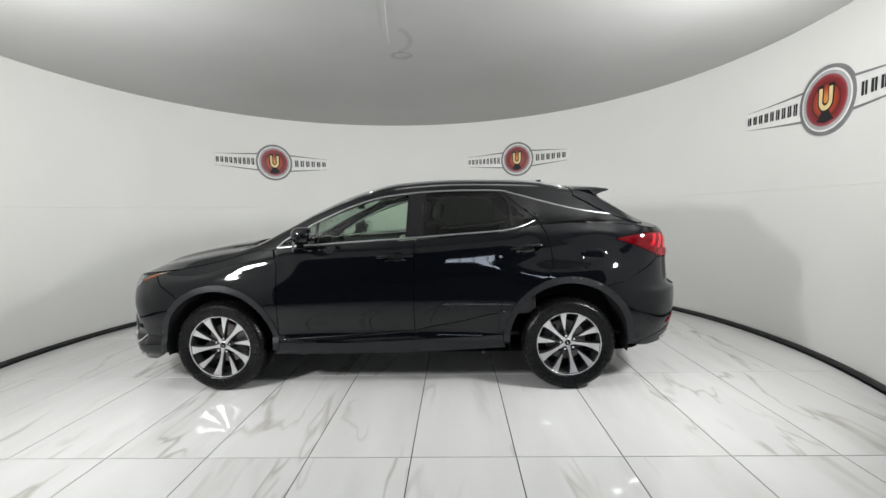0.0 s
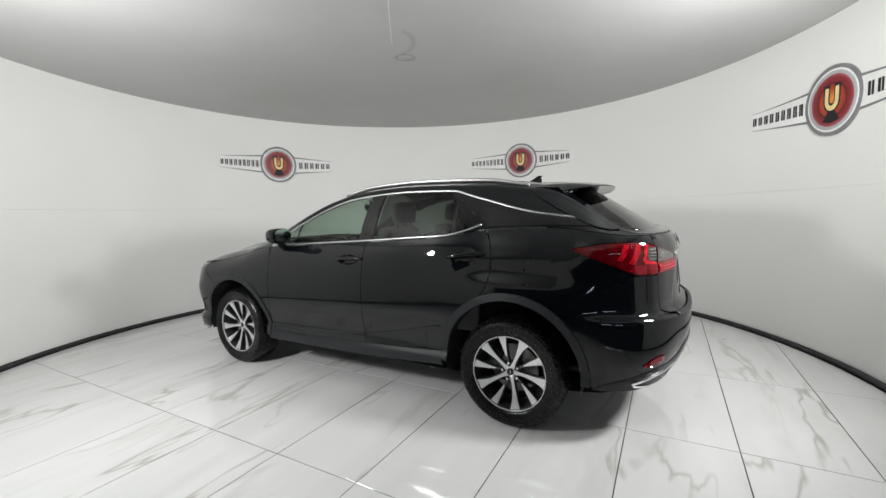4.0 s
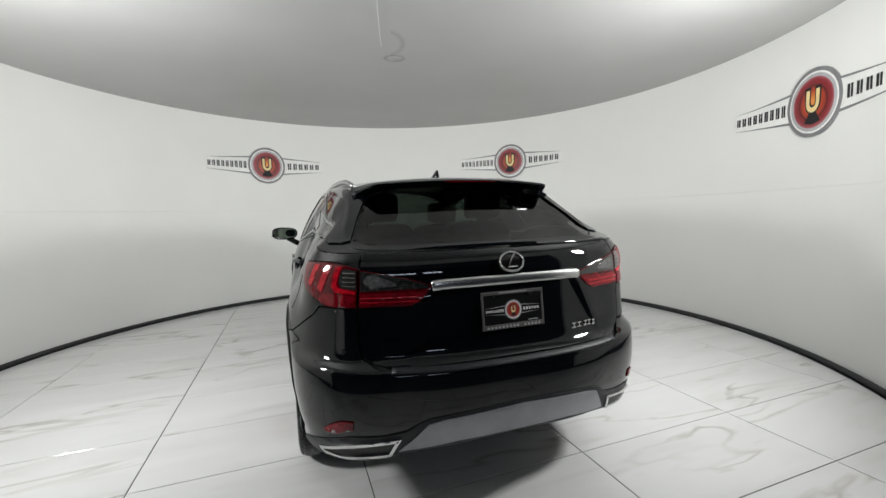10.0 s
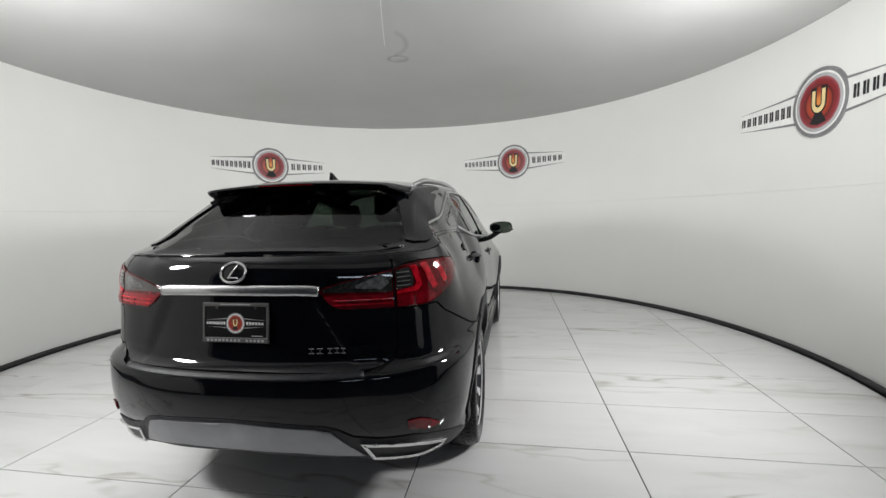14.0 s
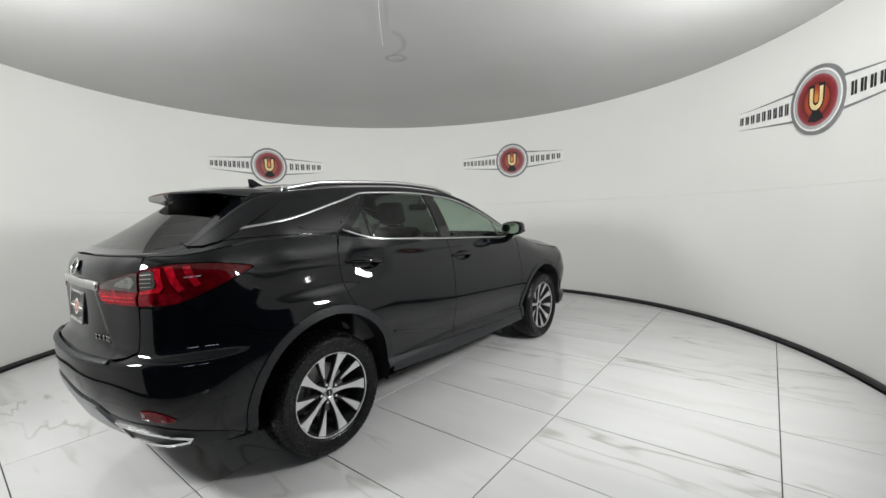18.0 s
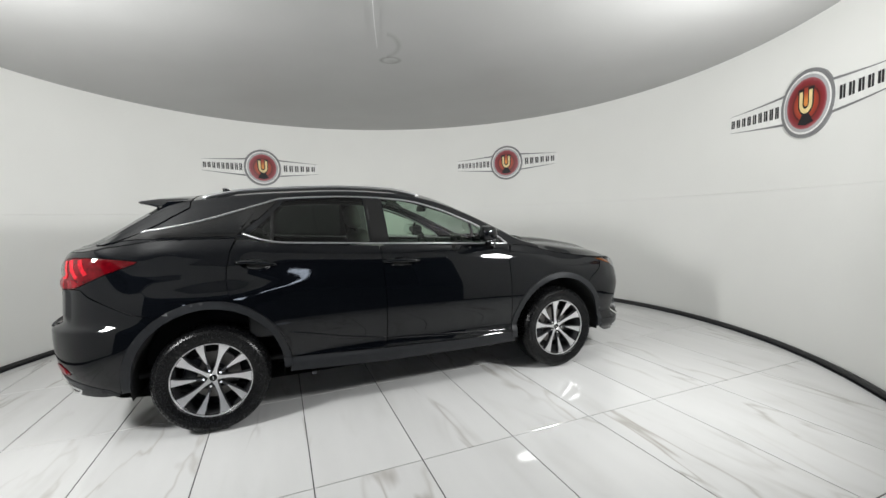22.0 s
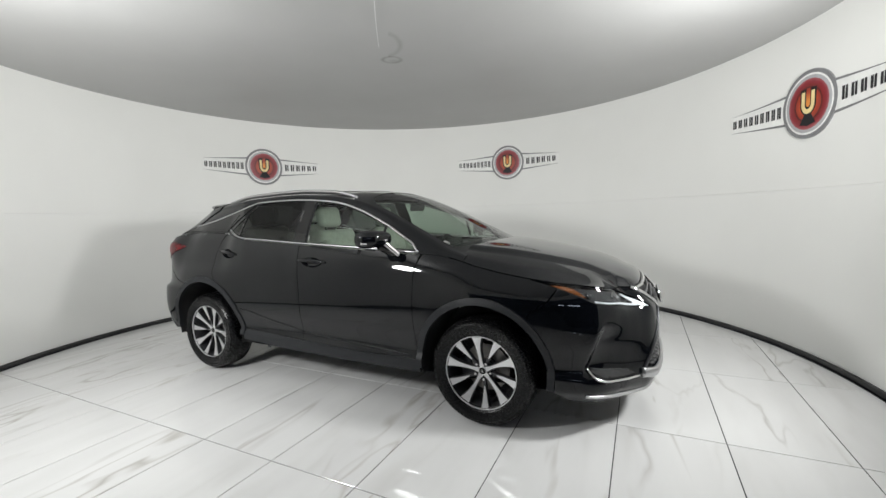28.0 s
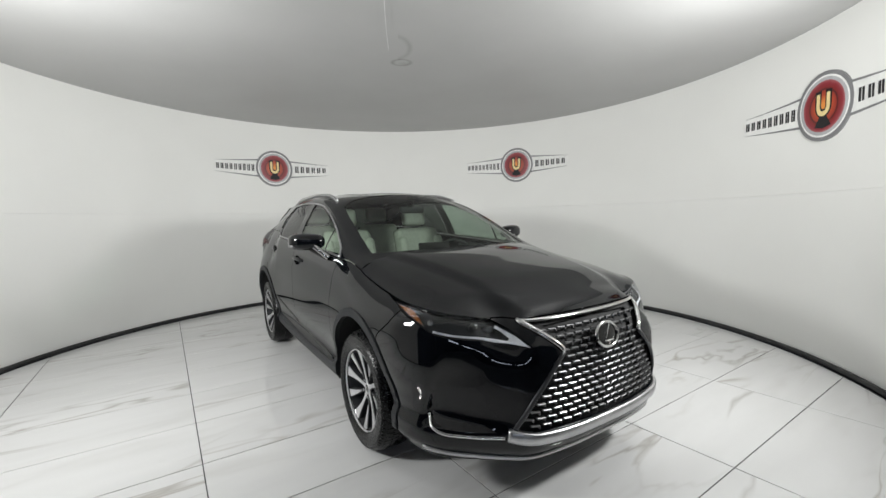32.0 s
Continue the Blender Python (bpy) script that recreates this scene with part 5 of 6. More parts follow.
def place_wheels():
    wheel = build_wheel()
    spots = [(WB, 0.822, 0, SPIN[0]), (-WB, 0.822, 0, SPIN[1]), (WB, -0.822, 180, SPIN[2]), (-WB, -0.822, 180, SPIN[3])]
    for i, (x, y, rz, spin) in enumerate(spots):
        m = pose(x, y, 0.3665, 0, 0, rz) @ pose(0, 0, 0, 0, spin, 0) @ Matrix.Diagonal((0.988, 1, 0.988, 1))
        if i == 0:
            wheel.matrix_basis = m
        else:
            copy_thing(wheel, m)


place_wheels()

# ---- front ----


def grille():
    bm = panel(grille_poly, sk, (0.04, 0.04), lift=-0.045, lip=0.0, rim=False)
    g = mesh_object("grille", bm, INNER, car, "black spindle grille with hooked bars")
    # chrome frame
    def line(pts, width, thick, mat, name, lab=""):
        path, nor = on_skin(sk, pts, (0.02, 0.02), SKF)
        mesh_object(name, sweep(path, nor, width, thick), mat, car, lab)
    left = [F(0.500, 0.902), F(0.41, 0.846), F(0.323, 0.783), F(0.307, 0.757), F(0.375, 0.695), F(0.485, 0.565), F(0.548, 0.457), F(0.583, 0.40)]
    for k in (1, -1):
        line([(k * s, z) for s, z in left[:4]], 0.026, 0.012, CHROME, "grille_frame", "bright grille frame bar")
        line([(k * s, z) for s, z in left[3:]], 0.022, 0.010, RIM_DARK, "grille_frame", "satin grille frame bar")
    line([(-s, z) for s, z in reversed(grille_half[:4])] + grille_half[1:4], 0.018, 0.010, CHROME, "grille_frame", "bright grille frame bar")
    low = [F(0.605, 0.390), F(0.48, 0.368), F(0.25, 0.360), F(0.0, 0.358)]
    line([(-s, z) for s, z in low] + list(reversed(low[:-1])), 0.060, 0.022, SATIN, "bumper_bar", "broad satin silver bar below the grille")
    lip = [S(2.05, 0.30), F(0.80, 0.275), F(0.62, 0.262), F(0.35, 0.262), F(0.0, 0.262)]
    line([(-s, z) for s, z in lip] + list(reversed(lip[:-1])), 0.024, 0.012, SATIN, "lower_lip", "thin silver lower bumper lip")
    # hooked bars in staggered rows
    bm = bmesh.new()
    for cx, cz, sx, sz in ((0.0, 0.0, 0.050, 0.010), (0.021, -0.008, 0.008, 0.016)):
        b = box_bm((0.016, sx, sz), (0, cx, cz), 0.003, 1)
        for v in b.verts:
            v.co.z += -0.06 * (v.co.y) if abs(sx) > 0.02 else 0.0
        me = bpy.data.meshes.new("bar_piece")
        b.to_mesh(me)
        b.free()
        bm.from_mesh(me)
        bpy.data.meshes.remove(me)
    for f in bm.faces:
        f.smooth = False
    me = bpy.data.meshes.new("grille_bar")
    bm.to_mesh(me)
    bm.free()
    me.materials.append(GRILLE_BAR)
    me2 = me.copy()
    for v in me2.vertices:
        v.co.y = -v.co.y
    me2.flip_normals()
    poly = shrink(densify(grille_poly, (0.03, 0.03)), 0.020)
    row, z = 0, 0.925
    while z > 0.405:
        off = 0.5 * (row % 2)
        for i in range(-10, 11):
            y = (i + off) * 0.064
            s = math.copysign(s_front(abs(y)), y) if y else 0.0
            if not inside(np.array([s]), np.array([z]), poly)[0]:
                continue
            p = surface_point(sk, s, z, -0.014, SKF)
            q = surface_point(sk, s, z, 0.0, SKF)
            n = (q - p).normalized()
            ob = new("grille_bar", me if y < 0 else me2)
            ob.parent = g
            ob.location = p
            ob.rotation_euler = (0, -math.asin(max(-1, min(1, n.z))) * 0.6, math.atan2(n.y, n.x))
        row += 1
        z -= 0.0335
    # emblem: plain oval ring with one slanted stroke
    bm = bmesh.new()
    bmesh.ops.create_uvsphere(bm, u_segments=32, v_segments=12, radius=1.0)
    bmesh.ops.scale(bm, verts=bm.verts, vec=(0.012, 0.085, 0.062))
    c = Vector(sk(0.0, 0.79)) + Vector((0.012, 0, 0))
    bmesh.ops.transform(bm, matrix=pose(*c, 0, -14, 0), verts=bm.verts)
    e = part("front_emblem", bm, PIANO, car, "dark oval badge with a chrome ring")
    oval_ring(e, c + Vector((0.008, 0, 0)), 0.086, 0.062, 0.008, -14, 1)


def oval_ring(parent, c, ry, rz, r, tilt, sign_):
    m = pose(*c, 0, tilt, 0)
    path = [Vector((0, ry * math.cos(a), rz * math.sin(a))) for a in steps(0, 2 * math.pi, 40)]
    b = tube(path, r, 8)
    bmesh.ops.transform(b, matrix=m, verts=b.verts)
    part("badge_ring", b, CHROME, parent, smooth=60)
    path = [Vector((0, sign_ * 0.30 * ry, 0.80 * rz)), Vector((0, -sign_ * 0.22 * ry, -0.25 * rz)), Vector((0, -sign_ * 0.36 * ry, -0.52 * rz)), Vector((0, 0.45 * sign_ * ry, -0.52 * rz))]
    b = tube(path, r * 0.8, 6)
    bmesh.ops.transform(b, matrix=m, verts=b.verts)
    part("badge_stroke", b, CHROME, parent, smooth=60)


def headlamps():
    obs = link_panel("headlamp", panel(lamp_front, sk, (0.025, 0.02), lift=-0.042, rim=False), LAMP_BOWL, car, "slim headlamp with clear lens", mirror=True)
    amber = [S(1.84, 0.967), S(1.92, 0.961), S(1.975, 0.949), S(2.025, 0.921), S(2.055, 0.897), S(2.02, 0.908), S(1.92, 0.943)]
    for ob, sd in zip(obs, (1, -1)):
        def mir(b):
            if sd < 0:
                for v in b.verts:
                    v.co.y = -v.co.y
                bmesh.ops.reverse_faces(b, faces=b.faces)
            return b
        part("side_reflector", mir(panel(amber, sk, (0.02, 0.02), lift=-0.006, lip=0.004)), AMBER, ob, "amber side reflector")
        p = surface_point(sk, s_front(0.66), 0.872, -0.026, SKF)
        part("lamp_block", mir(box_bm((0.03, 0.065, 0.034), p, 0.008, 2, (0, 0, 36))), CLEAR_BRIGHT, ob, "bright reflector block")
        p = surface_point(sk, s_side(2.085), 0.912, -0.026, SKF)
        part("lamp_block", mir(box_bm((0.03, 0.03, 0.030), p, 0.008, 2, (0, 0, 50))), CLEAR_BRIGHT, ob, "bright reflector block")
        p = surface_point(sk, s_front(0.735), 0.885, -0.030, SKF)
        b = bmesh.new()
        bmesh.ops.create_uvsphere(b, u_segments=16, v_segments=10, radius=0.030)
        bmesh.ops.scale(b, verts=b.verts, vec=(0.5, 1.15, 0.9))
        bmesh.ops.translate(b, verts=b.verts, vec=p)
        part("projector", mir(b), SMOKE, ob, smooth=70)
        low = LAMP_LOW[3:]
        band = low + [F(0.530, 0.836), F(0.575, 0.860), F(0.620, 0.880), F(0.628, 0.868), F(0.590, 0.848), F(0.560, 0.824), F(0.575, 0.817)] + [(s, z + 0.013) for s, z in low[-4::-1]]
        part("running_light", mir(panel(shrink(densify(band, (0.02, 0.02)), 0.002), sk, (0.014, 0.012), lift=-0.003, lip=0.004)), LAMP_PALE, ob, "pale running light band", smooth=60)
        part("lens", mir(panel(lamp_front, sk, (0.025, 0.02), lift=0.002, lip=0.01, gap=0.002)), LENS, ob, "clear headlamp lens", smooth=40)


def bumper_vents():
    slot = [S(2.075, 0.462), S(2.10, 0.432), S(2.17, 0.404), F(0.73, 0.396), F(0.655, 0.398), F(0.70, 0.424), F(0.78, 0.436), S(2.14, 0.448)]
    link_panel("bumper_vent", panel(slot, sk, (0.02, 0.012), lift=0.002, lip=0.004), INNER, car, "dark corner air slot", mirror=True)
    path, nor = on_skin(sk, [S(2.082, 0.460), S(2.14, 0.446), F(0.78, 0.434), F(0.70, 0.422)], (0.02, 0.02), SKF)
    link_panel("vent_blade", sweep(path, nor, 0.010, 0.005), PLASTIC, car, mirror=True)
    strip = [S(2.062, 0.458), S(2.085, 0.424), S(2.11, 0.402), S(2.17, 0.386), F(0.73, 0.377), F(0.62, 0.377)]
    path, nor = on_skin(sk, strip, (0.015, 0.015), SKF)
    link_panel("vent_moulding", sweep(path, nor, 0.015, 0.010), CHROME, car, "chrome hockey-stick moulding", mirror=True)


LAMP_PALE = surface("pale_light_guide", (0.72, 0.72, 0.73), 0.35, 0.0, vary=0.15, scale=30)
LAMP_BOWL = surface("silvered_lamp_bowl", (0.20, 0.20, 0.205), 0.36, 0.4, vary=0.5, scale=25)

grille()
headlamps()
bumper_vents()

# ---- rear ----


def tail_lamps():
    outer = link_panel("tail_lamp", panel(tail_outer, sk, (0.025, 0.02), lift=0.004, lip=0.012), DARK_RED, car, "red wrap-around tail lamp", mirror=True)
    inner = link_panel("tailgate_lamp", panel(tail_inner, sk, (0.025, 0.02), lift=0.004, lip=0.008), DARK_RED, car, "red and clear tailgate lamp", mirror=True)
    red_low = [Q(0.695, 1.032), Q(0.695, 1.082), Q(0.407, 1.082), Q(0.442, 1.049), Q(0.482, 1.032)]
    clear_ = [Q(0.695, 1.092), Q(0.695, 1.177), Q(0.579, 1.155), Q(0.476, 1.134), Q(0.402, 1.112), Q(0.402, 1.098)]
    bright = [Q(0.546, 1.126), Q(0.636, 1.158), Q(0.670, 1.158), Q(0.684, 1.132), Q(0.654, 1.105), Q(0.544, 1.112)]
    clear_o = [Q(0.710, 1.098), Q(0.710, 1.179), Q(0.754, 1.188), Q(0.766, 1.180), Q(0.774, 1.132), Q(0.768, 1.108)]
    red_o = [S(-2.152, 1.203), S(-2.072, 1.205), S(-1.976, 1.198), S(-1.882, 1.186), S(-1.797, 1.172), S(-1.872, 1.142), S(-1.942, 1.114), S(-2.012, 1.086), S(-2.082, 1.056), S(-2.112, 1.092)]
    low_o = [Q(0.710, 1.032), Q(0.710, 1.072), Q(0.787, 1.082), S(-2.127, 1.080), S(-2.097, 1.052), S(-2.132, 1.035), S(-2.172, 1.030)]
    hooks = [[Q(0.766, 1.193), Q(0.789, 1.196), S(-2.172, 1.112), Q(0.787, 1.088), Q(0.712, 1.078), Q(0.712, 1.092), Q(0.775, 1.108), Q(0.782, 1.123)],
             [S(-2.170, 1.198), S(-2.139, 1.202), S(-2.116, 1.136), S(-2.095, 1.099), S(-2.119, 1.086), S(-2.144, 1.126)],
             [S(-2.102, 1.200), S(-2.072, 1.203), S(-2.053, 1.154), S(-2.030, 1.116), S(-2.056, 1.107), S(-2.081, 1.147)]]
    for ob, sd in zip(inner, (1, -1)):
        for name, poly, mat, lift in (("red_segment", red_low, RED_LENS, 0.0055), ("clear_segment", clear_, SMOKE, 0.0055), ("reversing_lamp", bright, REVERSE_LAMP, 0.0065)):
            b = panel(poly, sk, (0.02, 0.02), lift=lift, lip=0.002)
            part(name, flip_y(b) if sd < 0 else b, mat, ob)
        for zz in (1.048, 1.065):
            path, nor = on_skin(sk, [Q(0.690, zz), Q(0.45, zz)], (0.03, 0.02), SKF, 0.006)
            b = sweep(path, nor, 0.006, 0.002)
            part("light_line", flip_y(b) if sd < 0 else b, RED_GLOW, ob)
    for ob, sd in zip(outer, (1, -1)):
        for name, poly, mat, lift in (("red_segment", red_o, DARK_RED, 0.0055), ("lower_segment", low_o, RED_LENS, 0.0055), ("clear_segment", clear_o, SMOKE, 0.0055)):
            b = panel(poly, sk, (0.02, 0.02), lift=lift, lip=0.002)
            part(name, flip_y(b) if sd < 0 else b, mat, ob)
        for i in range(4):
            zz = 1.114 + 0.018 * i
            path, nor = on_skin(sk, [Q(0.714, zz), Q(0.760, zz + 0.002)], (0.02, 0.02), SKF, 0.0066)
            b = sweep(path, nor, 0.004, 0.002)
            part("lamp_rib", flip_y(b) if sd < 0 else b, BRAKE, ob)
        for poly in hooks:
            b = panel(poly, sk, (0.015, 0.015), lift=0.0068, lip=0.002)
            part("light_hook", flip_y(b) if sd < 0 else b, RED_GLOW, ob)


def flip_y(b):
    for v in b.verts:
        v.co.y = -v.co.y
    bmesh.ops.reverse_faces(b, faces=b.faces)
    return b


def rear_trim():
    bar = [Q(0.385, 1.104), Q(0.350, 1.110), Q(0.2, 1.111), Q(0.0, 1.112)]
    pts = bar + [(2 * SEND - s, z) for s, z in reversed(bar[:-1])]
    path, nor = on_skin(sk, pts, (0.03, 0.02), SKF)
    mesh_object("tailgate_bar", sweep(path, nor, 0.046, 0.016, base=0.45), BAR_CHROME, car, "chrome bar across the tailgate")
    c = Vector(sk(SEND, 1.188)) + Vector((-0.006, 0, 0))
    bm = bmesh.new()
    bmesh.ops.create_uvsphere(bm, u_segments=24, v_segments=8, radius=1.0)
    bmesh.ops.transform(bm, matrix=pose(*c, 0, 20, 0) @ Matrix.Diagonal((0.004, 0.055, 0.040, 1)), verts=bm.verts)
    e = part("rear_emblem", bm, PIANO, car, "oval chrome ring badge")
    oval_ring(e, c + Vector((-0.004, 0, 0)), 0.058, 0.043, 0.0052, 20, -1)
    # licence recess, plate and frame
    x = sk(SEND, 0.98)[0]
    plate = new("number_plate")
    plate.parent = car
    plate.matrix_basis = Matrix.Translation((x - 0.004, 0, 0.977)) @ pose(0, 0, 0, 0, 0, -90) @ pose(0, 0, 0, 84, 0, 0)
    plate["label"] = "black dealer plate with a red emblem in a grey frame"
    part("board", box_bm((0.296, 0.152, 0.003), (0, 0, 0), 0.0012, 1), PLATE_BLACK, plate)
    for cx, cy, sx, sy in ((0, 0.075, 0.312, 0.016), (0, -0.075, 0.312, 0.022), (-0.150, 0, 0.012, 0.134), (0.150, 0, 0.012, 0.134)):
        part("frame_bar", box_bm((sx, sy, 0.008), (cx, cy, 0.001), 0.002, 1), PLATE_FRAME, plate)
    for i in range(15):
        if i != 9:
            part("lettering_bar", box_bm((0.0095, 0.009, 0.001), (-0.128 + i * 0.0183, -0.0755, 0.0055)), SIGN_SILVER, plate)
    for i in range(20):
        part("lettering_bar", box_bm((0.0045, 0.005, 0.001), (-0.066 + i * 0.007, 0.0755, 0.0055)), SIGN_SILVER, plate)
    for cx in (-0.09, 0.09):
        bm = bmesh.new()
        bmesh.ops.create_cone(bm, cap_ends=True, segments=12, radius1=0.007, radius2=0.005, depth=0.004)
        bmesh.ops.translate(bm, verts=bm.verts, vec=(cx, 0.062, 0.004))
        part("screw", bm, CHROME, plate)
    sign(plate, lambda a, b, d: (a, b - 0.004, 0.0018 + d), 0.0022, 0.148, printed=True)
    part("lettering_bar", box_bm((0.05, 0.003, 0.001), (0.10, -0.056, 0.002)), SIGN_SILVER, plate)
    # model badge as plain bars
    xs = [(-0.345, 0.026), (-0.382, 0.026), (-0.425, 0.022), (-0.455, 0.022), (-0.485, 0.022)]
    for y, wd in xs:
        p = surface_point(sk, 2 * SEND - s_rear(abs(y)), 0.858, 0.003, SKF)
        for dz in (-0.010, 0.010):
            part("badge_bar", box_bm((0.005, wd, 0.005), (p.x, p.y, p.z + dz), 0.001, 1, (0, 0, math.degrees(0.12))), CHROME, car)
        part("badge_bar", box_bm((0.005, 0.005, 0.024), (p.x, p.y, p.z), 0.001, 1, (0, 0, math.degrees(0.12))), CHROME, car)
    # bumper step
    path, nor = on_skin(sk, [Q(0.565, 0.774), Q(0.3, 0.772), Q(0.0, 0.771)] + [(2 * SEND - s, z) for s, z in (Q(0.3, 0.772), Q(0.565, 0.774))], (0.03, 0.02), SKF)
    mesh_object("bumper_step", sweep(path, nor, 0.030, 0.006), PLASTIC, car, "dark ribbed bumper step")
    # skid plate
    half = [Q(0.0, 0.574), Q(0.357, 0.555), Q(0.427, 0.540), Q(0.493, 0.467), Q(0.560, 0.402), Q(0.45, 0.416), Q(0.284, 0.436), Q(0.0, 0.438)]
    out = half + [(2 * SEND - s, z) for s, z in reversed(half[1:-1])]
    mesh_object("skid_plate", panel(out, sk, (0.03, 0.02), lift=0.010, lip=0.022), SKID, car, "silver rear skid plate")
    half = [Q(0.0, 0.586), Q(0.169, 0.582), Q(0.403, 0.565), Q(0.455, 0.549), Q(0.513, 0.509), Q(0.603, 0.489), Q(0.737, 0.481), S(-2.105, 0.440), S(-1.95, 0.385), S(-1.9, 0.353), S(-2.0, 0.345), S(-2.12, 0.352),
            Q(0.778, 0.356), Q(0.70, 0.362), Q(0.585, 0.376), Q(0.45, 0.40), Q(0.0, 0.425)]
    out = half + [(2 * SEND - s, z) for s, z in reversed(half[1:-1])]
    mesh_object("lower_bumper", panel(out, sk, (0.03, 0.02), lift=0.005, lip=0.02), PLASTIC, car, "dark grained lower bumper")
    # exhaust finishers
    fin = [Q(0.540, 0.478), Q(0.69, 0.459), Q(0.759, 0.446), S(-2.10, 0.408), S(-2.118, 0.378), Q(0.778, 0.366), Q(0.706, 0.372), Q(0.595, 0.382)]
    mouth = shrink(densify(fin, (0.02, 0.02)), 0.015)
    link_panel("exhaust_finisher", panel(fin, sk, (0.015, 0.012), holes=[mouth], lift=0.016, lip=0.03), BAR_CHROME, car, "chrome trapezoid exhaust finisher", mirror=True)
    link_panel("exhaust_mouth", panel(mouth, sk, (0.02, 0.02), lift=0.007, lip=0.0, rim=False), EXHAUST, car, "dark exhaust mouth", mirror=True)
    refl = [Q(0.712, 0.557), Q(0.754, 0.557), Q(0.79, 0.537), S(-2.15, 0.510), S(-2.156, 0.497), Q(0.774, 0.498), Q(0.716, 0.520)]
    link_panel("rear_reflector", panel(refl, sk, (0.02, 0.02), lift=0.006, lip=0.004), RED_LENS, car, "dark red bumper reflector", mirror=True)


PLATE_BLACK = surface("plate_black", (0.004, 0.004, 0.0045), 0.3, Specular_IOR_Level=0.3)
EXHAUST = surface("exhaust_steel", (0.008, 0.008, 0.007), 0.5)
BAR_CHROME = surface("brushed_chrome", (0.66, 0.66, 0.66), 0.24, 1.0, vary=0.04)
PLATE_FRAME = surface("plate_frame", (0.13, 0.125, 0.12), 0.35, 0.5)
tail_lamps()
rear_trim()


def spoiler():
    bm = bmesh.new()
    rows = []
    half = 0.605
    for y in steps(-half, half, 56):
        k = abs(y) / half
        tip = -1.890 + 0.11 * k ** 2.5 + 0.12 * ease(0.84, 1.0, k)
        zt = 1.588 - 0.022 * k ** 2 - 0.022 * ease(0.8, 1.0, k)
        x0 = -1.48
        z0 = cabin(x0, w_top(x0, min(abs(y), 0.585)))[2] + 0.003
        xg = -1.70 + 0.02 * k
        zg = cabin(xg, w_top(xg, min(abs(y), 0.60)))[2] - 0.004
        xm = (x0 + tip) / 2
        sec = [(x0, z0), (xm + 0.08, z0 * 0.66 + zt * 0.34 + 0.008), (xm - 0.06, z0 * 0.33 + zt * 0.67 + 0.009), (tip + 0.02, zt + 0.003), (tip, zt - 0.003), (tip + 0.004, zt - 0.012),
               (tip * 0.65 + xg * 0.35, zt - 0.020), (tip * 0.25 + xg * 0.75, zt - 0.030), (xg - 0.012, zt * 0.45 + zg * 0.55), (xg, zg), (-1.56, z0 - 0.06)]
        rows.append([bm.verts.new((x, y, z)) for x, z in sec])
    n = len(rows[0])
    for a, b in zip(rows, rows[1:]):
        for j in range(n):
            k = (j + 1) % n
            bm.faces.new((a[j], a[k], b[k], b[j]))
    bm.faces.new(rows[0])
    bm.faces.new(rows[-1])
    bmesh.ops.recalc_face_normals(bm, faces=bm.faces)
    part("spoiler", bm, PAINT, car, "gloss black roof spoiler", smooth=38)
    # flush fins that carry the spoiler's ends down beside the rear window
    fin = [(-1.478, 2.1), (-1.482, 1.0), (-1.56, 0.80), (-1.634, 0.62), (-1.773, 0.46), (-1.90, 0.34), (-1.965, 0.50), (-2.012, 1.1), T(-2.015, 0.662), T(-1.995, 0.660), T(-1.95, 0.642), T(-1.87, 0.611), T(-1.79, 0.576), T(-1.735, 0.551), T(-1.68, 0.535), T(-1.60, 0.535)]
    link_panel("spoiler_fin", panel(fin, cabin, (0.018, 0.03), lift=0.007, lip=0.010, flip=CAF), PAINT, car, "gloss black fin beside the rear window", mirror=True)
    bm = box_bm((0.01, 0.30, 0.007), (-1.884, 0, 1.5785), 0.002, 1)
    part("high_brake_light", bm, DARK_RED, car)
    # fin antenna
    bm = bmesh.new()
    rows = []
    for t in steps(0, 1, 12):
        x0, x1 = -1.19 - 0.125 * t ** 0.7, -1.345 - 0.006 * t
        hw = 0.028 * (1 - t) ** 0.9 + 0.003
        z = 1.638 + 0.058 * t
        c = (x0 + x1) / 2
        h = (x0 - x1) / 2
        rows.append([bm.verts.new((c + h * math.cos(a), hw * math.sin(a), z)) for a in [2 * math.pi * i / 16 for i in range(16)]])
    for a, b in zip(rows, rows[1:]):
        for j in range(16):
            bm.faces.new((a[j], a[(j + 1) % 16], b[(j + 1) % 16], b[j]))
    bm.faces.new(rows[-1])
    bmesh.ops.recalc_face_normals(bm, faces=bm.faces)
    part("fin_antenna", bm, PAINT, car, "black shark-fin aerial", smooth=50)


spoiler()

# ---- sides ----


